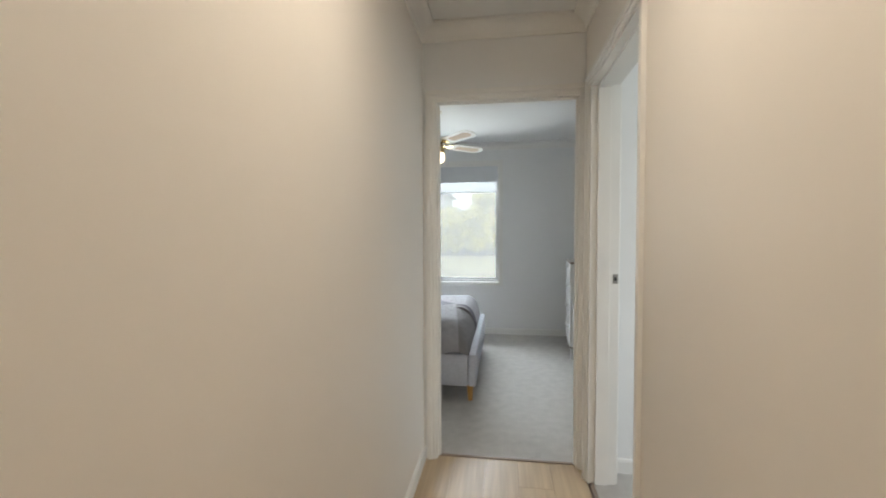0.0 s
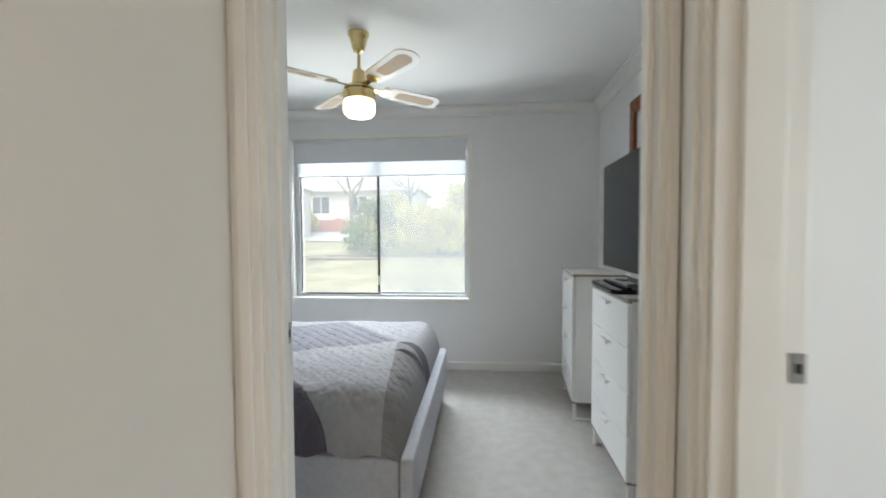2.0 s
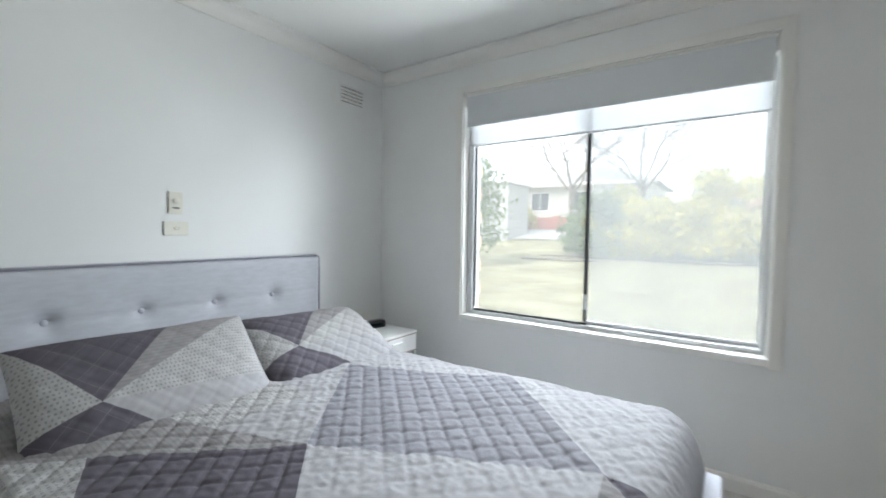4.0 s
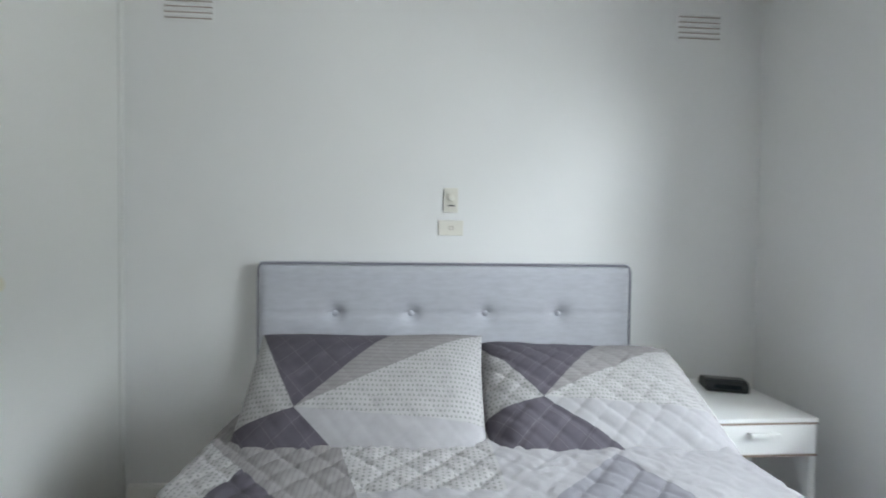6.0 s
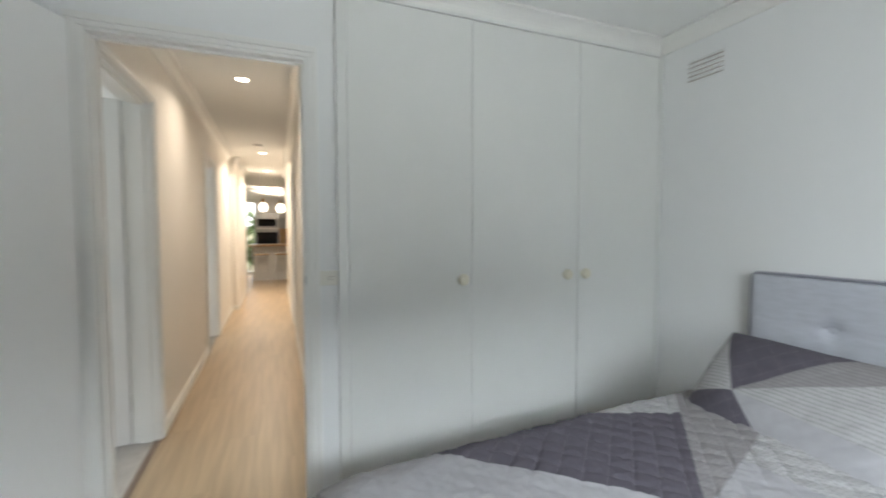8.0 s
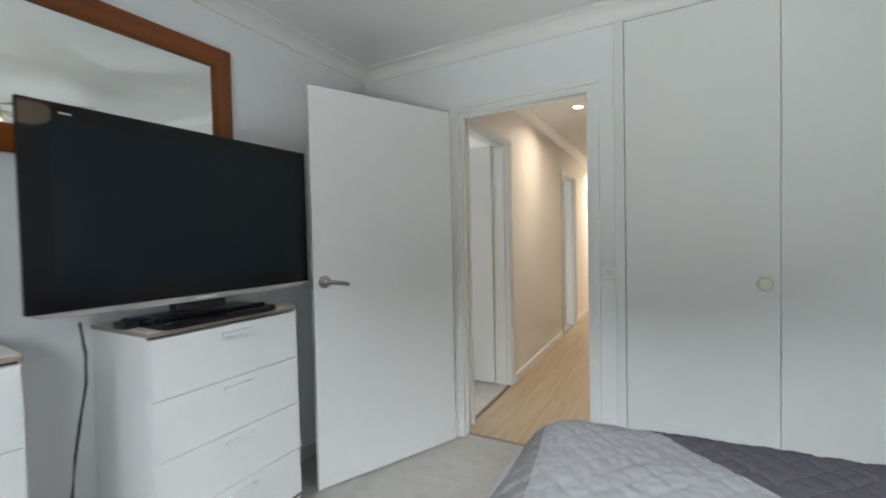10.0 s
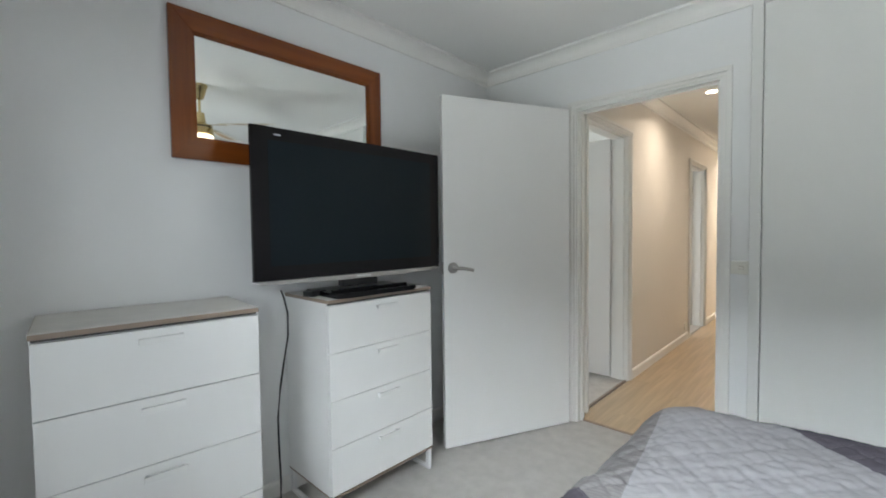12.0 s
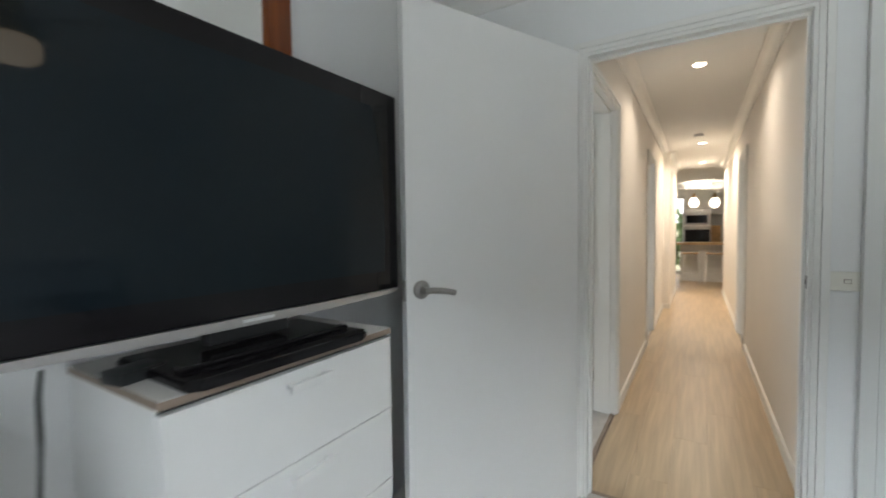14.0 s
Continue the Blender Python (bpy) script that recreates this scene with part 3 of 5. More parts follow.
part("latch", box(bmesh.new(), XM - 0.008, XM + 0.008, GY - 0.014, GY, 0.79, 0.88, 0.003), M_ALU, win, "grey plastic window latch")

blind = thing("roller_blind", pose(0, N + 0.045, WZ1 - 0.045), "double roller blind, grey blockout over a white sheer", "roller blind")
part("roller", cyl(bmesh.new(), pose(WX0 + 0.03, 0, 0, 0, 90, 0), 0.02, 0.02, WX1 - WX0 - 0.06, 20), M_BLIND, blind, "", True)
part("roller", cyl(bmesh.new(), pose(WX0 + 0.03, -0.02, -0.02, 0, 90, 0), 0.016, 0.016, WX1 - WX0 - 0.06, 20), M_TRIM, blind, "", True)
part("blockout", box(bmesh.new(), WX0 + 0.03, WX1 - 0.03, -0.040, -0.038, -0.171, 0.018), M_BLIND, blind, "grey blockout fabric")
part("bottom_bar", box(bmesh.new(), WX0 + 0.03, WX1 - 0.03, -0.044, -0.034, -0.183, -0.171, 0.003), M_BLIND, blind)
part("sheer", box(bmesh.new(), WX0 + 0.03, WX1 - 0.03, 0.004, 0.005, -0.302, 0.0), M_SHEER, blind, "white sheer sunscreen fabric")
part("bottom_bar", box(bmesh.new(), WX0 + 0.03, WX1 - 0.03, 0.0, 0.009, -0.312, -0.302, 0.003), M_BLIND, blind)
# Added white strip that imitates the light on the reveal above the blockout.
part("head_strip", box(bmesh.new(), WX0 + 0.024, WX1 - 0.024, -0.040, -0.022, 0.019, 0.032, 0.003), M_TRIM, blind, "white strip standing in for the lit head reveal")
part("bracket", box(bmesh.new(), WX0 + 0.014, WX0 + 0.022, -0.035, 0.03, -0.05, 0.03, 0.002), M_TRIM, blind)
part("bracket", box(bmesh.new(), WX1 - 0.022, WX1 - 0.014, -0.035, 0.03, -0.05, 0.03, 0.002), M_TRIM, blind)
bm = bmesh.new()
tube(bm, [(WX1 - 0.028, -0.03, -0.02 - 0.03 * k) for k in range(24)], 0.0016, 6)
part("chain", bm, M_TRIM, blind, "beaded control chain")

# ---- wardrobe ----
ward = thing("wardrobe", pose(0, 2.842, 0), "built-in white wardrobe with three tall flush doors", "wardrobe")
X = (0.256, -0.378, -1.057, -1.668)
TOP = 2.366
part("carcass", box(bmesh.new(), W + 0.002, 0.243, -0.60, -0.024, 0.0, TOP), M_WARDROBE, ward)
part("stile", box(bmesh.new(), 0.258, 0.304, -0.0215, 0.012, 0.0, TOP, 0.003), M_WARDROBE, ward)
part("stile", box(bmesh.new(), W + 0.001, X[3] - 0.004, -0.024, 0.0, 0.0, TOP, 0.002), M_WARDROBE, ward)
part("head_strip", box(bmesh.new(), X[3], X[0], -0.024, 0.004, TOP - 0.012, TOP + 0.004, 0.002), M_WARDROBE, ward)
for k in range(3):
    d = part("wardrobe_door", box(bmesh.new(), X[k + 1] + 0.0013, X[k] - 0.0013, -0.022, -0.001 - 0.002 * (k == 1), 0.015, TOP - 0.015, 0.002), M_WARDROBE, ward)
    kx = (X[1] + 0.062, X[2] + 0.094, X[2] - 0.032)[k]
    part("knob", lathe(bmesh.new(), pose(kx, -0.001, 1.037, -90), [(0.013, 0), (0.013, 0.012), (0.022, 0.017), (0.030, 0.027), (0.0305, 0.036), (0.024, 0.046), (0.010, 0.050)], 24), M_KNOB, d, "round ivory knob", True)


# ---- switches, sockets and vents ----
def plate(m, label, w, h, kind):
    """A wall plate in the xz plane, facing +y."""
    top = thing("light_switch" if kind == "rocker" else "wall_socket", m, label, "switch" if kind == "rocker" else "socket")
    part("cover", box(bmesh.new(), -w / 2, w / 2, 0, 0.009, -h / 2, h / 2, 0.003), M_PLATE, top)
    if kind == "rocker":
        part("rocker", box(bmesh.new(), -0.009, 0.009, 0.009, 0.013, -0.006, 0.006, 0.002), M_PLATE, top)
        # Taupe sheet paints the shade in the gap round the rocker.
        part("gap_shade", box(bmesh.new(), -0.0105, 0.0105, 0.009, 0.0095, -0.0075, 0.0075), M_EDGE, top)
    elif kind == "dial":
        part("dial", lathe(bmesh.new(), pose(0, 0.009, 0.012, -90), [(0.016, 0), (0.015, 0.01), (0.012, 0.012)], 20), M_PLATE, top, "", True)
        part("slot", box(bmesh.new(), -0.016, 0.016, 0.009, 0.011, -0.028, -0.022), M_TVMATT, top)
    return top


plate(pose(0.337, S, 1.070), "ivory plastic light switch beside the doorway", 0.094, 0.068, "rocker")
plate(pose(W, 4.290, 1.243, 0, 0, -90), "ivory plastic switch plate above the headboard", 0.115, 0.07, "rocker")
plate(pose(W, 4.289, 1.371, 0, 0, -90), "upright ivory fan control plate above the headboard", 0.065, 0.112, "dial")
plate(pose(1.876, S - 0.10, 1.520, 0, 0, 180), "upright ivory fan control plate in the second bedroom", 0.07, 0.112, "dial")
plate(pose(1.868, S - 0.10, 1.060, 0, 0, 180), "ivory plastic switch plate in the second bedroom", 0.106, 0.066, "rocker")
plate(pose(HE, 0.02, 0.16, 0, 0, 90), "small white phone socket low on the hall wall", 0.07, 0.07, "plain")


def vent(m):
    top = thing("wall_vent", m, "white painted plaster wall vent with slots", "vent", "wall vents")
    part("frame", box(bmesh.new(), -0.112, 0.112, 0, 0.004, -0.075, 0.075, 0.002), M_WALL, top)
    for k in range(5):
        z = 0.05 - 0.025 * k
        bm = bmesh.new()
        prism(bm, [(0.004, z - 0.008), (0.011, z - 0.003), (0.004, z + 0.006)], -0.102, 0.102, Matrix(((0, 0, 1, 0), (1, 0, 0, 0), (0, 1, 0, 0), (0, 0, 0, 1))))
        part("slat", bm, M_WALL, top)
        # Taupe strips paint the slots' shade; the frame behind is closed.
        part("slot", box(bmesh.new(), -0.102, 0.102, 0.0035, 0.0048, z - 0.0135, z - 0.0085), M_EDGE, top, "taupe strip for the shade in the gap")
    return top


vent(pose(W, 5.465, 2.222, 0, 0, -90))
vent(pose(W, 3.118, 2.212, 0, 0, -90))

# ---- bed ----
bed = thing("bed", Matrix(), "grey upholstered queen bed frame with buttoned headboard", "bed")
BX0, BX1, BY_0, BY_1 = W + 0.09, 0.612, 3.50, 5.115
part("side_rail", box(bmesh.new(), BX0, BX1 - 0.06, BY_0, BY_0 + 0.055, 0.14, 0.387, 0.012, 3), M_FABRIC, bed, "", True)
part("side_rail", box(bmesh.new(), BX0, BX1 - 0.06, BY_1 - 0.055, BY_1, 0.14, 0.387, 0.012, 3), M_FABRIC, bed, "", True)
part("foot_rail", box(bmesh.new(), BX1 - 0.058, BX1, BY_0, BY_1, 0.14, 0.387, 0.014, 3), M_FABRIC, bed, "", True)
part("slat_base", box(bmesh.new(), BX0, BX1 - 0.06, BY_0 + 0.056, BY_1 - 0.056, 0.2, 0.25), M_FABRIC, bed)
for x, y in ((BX1 - 0.05, BY_0 + 0.095), (BX1 - 0.05, BY_1 - 0.095), (BX0 + 0.1, BY_0 + 0.07), (BX0 + 0.1, BY_1 - 0.07)):
    part("leg", cyl(bmesh.new(), pose(x, y, 0), 0.018, 0.029, 0.139, 20), M_LEGWOOD, bed, "tapered honey timber leg", True)


def padded(bm, y0, y1, z0, z1, x0, thick, dents, r):
    """A padded panel that faces +x, drawn in at its edges, along a seam and at the buttons."""
    ny, nz = 110, 64
    grid = []
    for i in range(ny + 1):
        row = []
        for k in range(nz + 1):
            y, z = y0 + (y1 - y0) * i / ny, z0 + (z1 - z0) * k / nz
            e = min(y - y0, y1 - y, z1 - z, 0.05)
            o = thick * (0.45 + 0.55 * math.sqrt(max(0, 1 - (1 - min(e / 0.035, 1)) ** 2)))
            for dy, dz in dents:
                q = (y - dy) ** 2 + (z - dz) ** 2
                o -= 0.024 * math.exp(-q / 0.0011) + 0.012 * math.exp(-q / 0.008)
                o -= 0.006 * math.exp(-((z - dz) / 0.006) ** 2) / len(dents)
            o += 0.002 * noise.noise(Vector((y * 6, z * 6, 3)))
            row.append(bm.verts.new((x0 + o, y, z)))
        grid.append(row)
    for i in range(ny):
        for k in range(nz):
            bm.faces.new((grid[i][k], grid[i + 1][k], grid[i + 1][k + 1], grid[i][k + 1]))
    loop = [grid[i][0] for i in range(ny + 1)] + [grid[ny][k] for k in range(1, nz + 1)] + [grid[i][nz] for i in range(ny - 1, -1, -1)] + [grid[0][k] for k in range(nz - 1, 0, -1)]
    back = [bm.verts.new((x0, v.co.y, v.co.z)) for v in loop]
    for a in range(len(loop)):
        n = (a + 1) % len(loop)
        bm.faces.new((loop[a], loop[n], back[n], back[a]))
    bm.faces.new(back)
    return bm


HB0, HB1, HBZ = 3.445, 5.115, 1.083
BUT = [(3.777 + 0.334 * k, 0.858) for k in range(4)]
board = part("headboard", padded(bmesh.new(), HB0, HB1, 0.14, HBZ, W + 0.012, 0.088, BUT, 0.03), M_FABRIC, bed, "tall grey padded headboard with four buttons", True)
for y, z in BUT:
    part("button", lathe(bmesh.new(), pose(W + 0.064, y, z, 0, 90, 0), [(0.013, 0), (0.0135, 0.005), (0.010, 0.010), (0.004, 0.0125)], 18), M_FABRIC, board, "", True)
part("piping", tube(bmesh.new(), [(W + 0.084, HB0 + 0.005, 0.45)] + [(W + 0.084, HB0 + 0.005, HBZ - 0.03), (W + 0.084, HB0 + 0.012, HBZ - 0.012), (W + 0.084, HB0 + 0.03, HBZ - 0.004), (W + 0.084, HB1 - 0.03, HBZ - 0.004), (W + 0.084, HB1 - 0.012, HBZ - 0.012), (W + 0.084, HB1 - 0.005, HBZ - 0.03), (W + 0.084, HB1 - 0.005, 0.45)], 0.005, 8), M_PIPING, board, "dark piping", True)

MX0, MX1, MY0, MY1 = W + 0.09, BX1 - 0.065, BY_0 + 0.06, BY_1 - 0.06
mattress = solid("mattress", box(bmesh.new(), MX0, MX1 - 0.01, MY0 + 0.01, MY1 - 0.01, 0.25, 0.50, 0.05, 4), M_Q_LIGHT, "white mattress under the quilt on the bed", "mattress", smooth=True)


def stitched(u, v, period=0.066, deep=0.0056, width=0.0060):
    p = period * 1.414
    a = abs(((u + v) / p + 0.5) % 1 - 0.5) * period
    b = abs(((u - v) / p + 0.5) % 1 - 0.5) * period
    return -deep * (math.exp(-(a / width) ** 2) + math.exp(-(b / width) ** 2))


def patched(bm, cuts, pick, uv):
    """Cut a sheet along straight seams (point, direction in plan), then give each face the patch that pick() names."""
    for (px, py), (qx, qy) in cuts:
        d = Vector((qx - px, qy - py, 0))
        bmesh.ops.bisect_plane(bm, geom=bm.verts[:] + bm.edges[:] + bm.faces[:], dist=1e-5, plane_co=(px, py, 0), plane_no=(-d.y, d.x, 0))
    lay = bm.loops.layers.uv.new("cloth")
    for f in bm.faces:
        c = f.calc_center_median()
        f.material_index = pick(c.x, c.y)
        for lp in f.loops:
            lp[lay].uv = uv(lp.vert.co)
    return bm


QUILT = [M_Q_LIGHT, M_Q_DARK, M_Q_MID, M_Q_TAUPE, M_Q_DASH]
PATCH_LABEL = ["pale plain patch", "charcoal patch", "mid grey patch", "taupe striped patch", "white patch printed with dashes"]


def patchwork(name, bm, label, category, m=Matrix(), group=""):
    """A thing whose sewn patches, each an island of one cloth, are its parts."""
    top = thing(name, m, label, category, group)
    bm.faces.ensure_lookup_table()
    island, count = {}, []
    for f in bm.faces:
        if f.index in island:
            continue
        k, stack, size = len(count), [f], 0
        island[f.index] = k
        while stack:
            g = stack.pop()
            size += 1
            for e in g.edges:
                for o in e.link_faces:
                    if o.index not in island and o.material_index == f.material_index:
                        island[o.index] = k
                        stack.append(o)
        count.append((f.material_index, size))
    home = {i: max((n, k) for k, (j, n) in enumerate(count) if j == i)[1] for i in {c[0] for c in count}}
    lay = bm.loops.layers.uv.active
    pieces = {}
    for f in bm.faces:
        k = island[f.index]
        pieces.setdefault(k if count[k][1] > 60 else home[f.material_index], []).append(f)
    for k, faces in sorted(pieces.items()):
        nb, made = bmesh.new(), {}
        nl = nb.loops.layers.uv.new("cloth")
        for f in faces:
            vs = [made.get(v.index) or made.setdefault(v.index, nb.verts.new(v.co)) for v in f.verts]
            g = nb.faces.new(vs)
            for a, b in zip(f.loops, g.loops):
                b[nl].uv = a[lay].uv
        i = faces[0].material_index
        part("patch", nb, QUILT[i], top, PATCH_LABEL[i], True)
    bm.free()
    return top


def side(p, q, x, y):
    return (q[0] - p[0]) * (y - p[1]) - (q[1] - p[1]) * (x - p[0])


A, B, C, D, F1, G1, T1 = (-0.41, 4.11), (-0.865, 4.685), (0.35, 4.49), (-0.18, 5.01), (0.49, 3.44), (0.62, 4.235), (0.62, 4.45)
A_E, A_W1, A_W2, SW = (0.25, 3.50), (-0.83, 3.70), (-0.87, 3.945), (-0.525, 3.58)


def quilt_patch(x, y):
    if side(C, F1, x, y) > 0 and x > C[0] - 0.1:
        return 0 if side(C, T1, x, y) > 0 else 1 if side(C, G1, x, y) > 0 else 3
    if side(A, C, x, y) > 0 and side(A, B, x, y) < 0:
        return 2 if side(C, D, x, y) > 0 and side(B, D, x, y) < 0 else 0
    if side(A, C, x, y) <= 0 and side(A, A_E, x, y) > 0:
        return 0
    if side(A, B, x, y) >= 0 and side(A, A_W2, x, y) < 0:
        return 0 if x > -0.72 or y > 4.35 else 4
    if side(A, A_W2, x, y) >= 0 and side(A, A_W1, x, y) < 0:
        return 3
    return 1 if side(A_W1, SW, x, y) > 0 else 4


def quilt_sheet():
    bm = bmesh.new()
    nx, ny = 290, 225
    x0, x1, y0, y1 = W + 0.12, BX1 - 0.052, BY_0 - 0.012, BY_1 - 0.010
    rows = []
    for i in range(nx + 1):
        row = []
        for k in range(ny + 1):
            x, y = x0 + (x1 - x0) * i / nx, y0 + (y1 - y0) * k / ny
            lift = 1.0
            soft = max(0.0, min(1.0, (x + 0.75) / 1.1))
            reach = (0.15 + 0.08 * soft * (y < 4.3), 0.075 + 0.17 * soft, 0.075)
            d = min(x1 - x, reach[0]), min(y - y0, reach[1]), min(y1 - y, reach[2])
            for one, r in zip(d, reach):
                lift *= math.sqrt(max(0.0, 1 - (1 - one / r) ** 2))
            z = 0.394 + 0.216 * lift
            plain = quilt_patch(x, y) == 0
            z += stitched(x, y) * min(1, lift * 2) * (0.45 if plain else 0.95)
            if plain:
                z += 0.0030 * noise.noise(Vector((x * 55 + y * 14, y * 24 - x * 9, 3.0))) + 0.0016 * noise.noise(Vector((x * 95, y * 70, 9.0)))
            z += 0.016 * noise.noise(Vector((x * 2.1, y * 2.1, 0.4))) * lift + 0.007 * noise.noise(Vector((x * 9, y * 6, 5.0))) + 0.0026 * noise.noise(Vector((x * 38, y * 20, 1.0))) + 0.0022 * noise.noise(Vector((x * 24, y * 60, 7.0)))
            z += 0.010 * (1 - lift) * math.sin(x * 31 + 3 * noise.noise(Vector((x * 4, y * 4, 2)))) * (1 if y < 4.2 else 0.5)
            row.append(bm.verts.new((x, y, z)))
        rows.append(row)
    for i in range(nx):
        for k in range(ny):
            bm.faces.new((rows[i][k], rows[i + 1][k], rows[i + 1][k + 1], rows[i][k + 1]))
    cuts = [(C, F1), (C, T1), (A, C), (C, G1), (A, B), (B, D), (C, D), (A, A_E), (A, A_W2), (A, A_W1), (A_W1, SW), ((0, 3.78), (1, 3.78)), ((-0.72, 0), (-0.72, 1)), ((0, 4.35), (1, 4.35))]
    bm.normal_update()
    patched(bm, cuts, quilt_patch, lambda v: (v.x, v.y))
    return bm


quilt = patchwork("quilt", quilt_sheet(), "patchwork quilt in grey, charcoal and white triangles over the bed", "quilt")


KNOT = (-0.19, -0.05)


def pillow_patch(x, y):
    """Patches of a pillowcase, x across (0.76), y up (0.54); the seams meet at one point."""
    a = math.degrees(math.atan2(y - KNOT[1], x - KNOT[0]))
    if 46 < a < 123:
        return 1
    if 27 < a <= 46:
        return 3
    if -4 < a <= 27:
        return 4
    if -41 < a <= -4:
        return 0
    return 1 if -165 < a <= -41 else 4


def pillow_sheet(seed, h, deep):
    bm = bmesh.new()
    w, n = 0.775, 92
    for s in (1, -1):
        rows = []
        for i in range(n + 1):
            row = []
            for k in range(n + 1):
                u, v = 2 * i / n - 1, 2 * k / n - 1
                fat = max(0.0, (1 - u ** 6) * (1 - v ** 4)) ** 0.5 * (1 - 0.25 * (u * u + v * v) / 2)
                pull = 1 - 0.035 * (1 - v * v) * abs(u) ** 3
                x, y = u * w / 2 * pull, v * h / 2 * (1 - 0.05 * (1 - u * u) * abs(v) ** 3)
                z = s * 0.095 * fat
                if s > 0:
                    z += (stitched(x, y, 0.06, deep, 0.006) + 0.010 * noise.noise(Vector((x * 6, y * 6, seed))) + 0.004 * noise.noise(Vector((x * 16, y * 22, seed + 3)))) * min(1, fat * 2)
                row.append(bm.verts.new((x, y, z)))
            rows.append(row)
        for i in range(n):
            for k in range(n):
                q = (rows[i][k], rows[i + 1][k], rows[i + 1][k + 1], rows[i][k + 1])
                bm.faces.new(q if s > 0 else tuple(reversed(q)))
    bmesh.ops.remove_doubles(bm, verts=bm.verts, dist=0.0008)
    rays = [(KNOT, (KNOT[0] + math.cos(radians(a)), KNOT[1] + math.sin(radians(a)))) for a in (46, 123, 27, -4, -41, -165)]
    patched(bm, rays, pillow_patch, lambda v: (v.x, v.y))
    return bm


def lying(x, y, z, lean, turn, tip=0):
    """The pose of a pillow that leans on the headboard, its face towards the foot of the bed."""
    return pose(x, y, z) @ pose(0, 0, 0, 0, 0, 90 + turn) @ pose(0, 0, 0, lean, 0, 0) @ pose(0, 0, 0, 0, 0, tip)


patchwork("pillow", pillow_sheet(1.0, 0.50, 0.0018), "plump pillow in grey and white patchwork leaning on the headboard", "pillow", lying(-1.085, 3.975, 0.668, 45, -2, 0), "pillows on the bed")
patchwork("pillow", pillow_sheet(7.0, 0.56, 0.0042), "plump quilted pillow in grey and white patchwork leaning on the headboard", "pillow", lying(-1.115, 4.725, 0.645, 27, 1, -3), "pillows on the bed")


# ---- chests, bedside table ----
def handle_bar(parent, x, y, z, w):
    """A white bar pull on a face towards -x."""
    p = part("handle", box(bmesh.new(), x - 0.027, x - 0.017, y - w / 2, y + w / 2, z - 0.010, z + 0.009, 0.0015), M_STEEL_WHITE, parent, "white metal bar handle")
    for s in (-1, 1):
        part("post", box(bmesh.new(), x - 0.017, x, y + s * (w / 2 - 0.012) - 0.005, y + s * (w / 2 - 0.012) + 0.005, z - 0.005, z + 0.005), M_STEEL_WHITE, p)


def chest(m, label):
    """A chest of four drawers, 0.40 deep (x), 0.62 wide (y), 0.99 high, drawers towards -x."""
    top = thing("chest_of_drawers", m, label, "chest of drawers", "matching white chests")
    d, w, z0, z1 = 0.39, 0.612, 0.122, 0.968
    part("carcass", box(bmesh.new(), -d / 2 + 0.02, d / 2, -w / 2, w / 2, z0, z1, 0.002), M_CHEST, top)
    part("top", box(bmesh.new(), -d / 2, d / 2, -w / 2 - 0.002, w / 2 + 0.002, z1, z1 + 0.015, 0.001), M_EDGE, top, "taupe edged top")
    part("top_sheet", box(bmesh.new(), -d / 2 + 0.001, d / 2 - 0.001, -w / 2, w / 2, z1 + 0.015, z1 + 0.0165, 0.0005), M_TOPFOIL, top)
    h = (z1 - z0 - 0.013) / 4
    # Black strip in the recess, painting the shade under the top.
    part("gap_shade", box(bmesh.new(), -d / 2 + 0.012, -d / 2 + 0.0195, -w / 2 + 0.004, w / 2 - 0.004, z1 - 0.008, z1 - 0.001), M_TVMATT, top, "black strip for the shade in the gap under the top")
    for k in range(4):
        f = part("drawer", box(bmesh.new(), -d / 2, -d / 2 + 0.018, -w / 2 + 0.001, w / 2 - 0.001, z0 + 0.004 + h * k + 0.0015, z0 + 0.004 + h * (k + 1) - 0.0015, 0.0012), M_CHEST, top)
        handle_bar(f, -d / 2, 0.0, z0 + h * (k + 1) - 0.028, 0.122)
    part("bottom_edge", box(bmesh.new(), -d / 2, d / 2, -w / 2, w / 2, z0 - 0.008, z0, 0.001), M_EDGE, top)
    for s in (-1, 1):
        y = s * (w / 2 - 0.012)
        leg = part("leg_frame", box(bmesh.new(), -d / 2 + 0.01, d / 2 - 0.01, y - 0.011, y + 0.011, 0.0, 0.014, 0.002), M_STEEL_WHITE, top, "white steel leg frame")
        for x in (-d / 2 + 0.021, d / 2 - 0.021):
            part("leg", box(bmesh.new(), x - 0.011, x + 0.011, y - 0.011, y + 0.011, 0.0141, z0 - 0.0085, 0.002), M_STEEL_WHITE, leg)
    return top


chest(pose(1.742, 4.158, 0), "tall white chest of four drawers with the television on top")
chest(pose(1.714, 5.057, 0, 0, 0, -4.7) @ Matrix.Diagonal((1, 0.963, 1.021, 1)), "tall white chest of four drawers against the wall")

ns = thing("bedside_table", pose(-1.375, 5.362, -0.047), "white bedside table with one drawer and open shelf", "bedside table")
part("top", box(bmesh.new(), -0.215, 0.215, -0.215, 0.215, 0.598, 0.612, 0.001), M_CHEST, ns)
part("edge_strip", box(bmesh.new(), -0.214, 0.214, -0.214, 0.214, 0.590, 0.598), M_EDGE, ns, "taupe edge")
part("drawer_box", box(bmesh.new(), -0.21, 0.195, -0.205, 0.205, 0.485, 0.589), M_CHEST, ns)
dr = part("drawer", box(bmesh.new(), 0.196, 0.213, -0.209, 0.209, 0.483, 0.588, 0.0015), M_CHEST, ns)
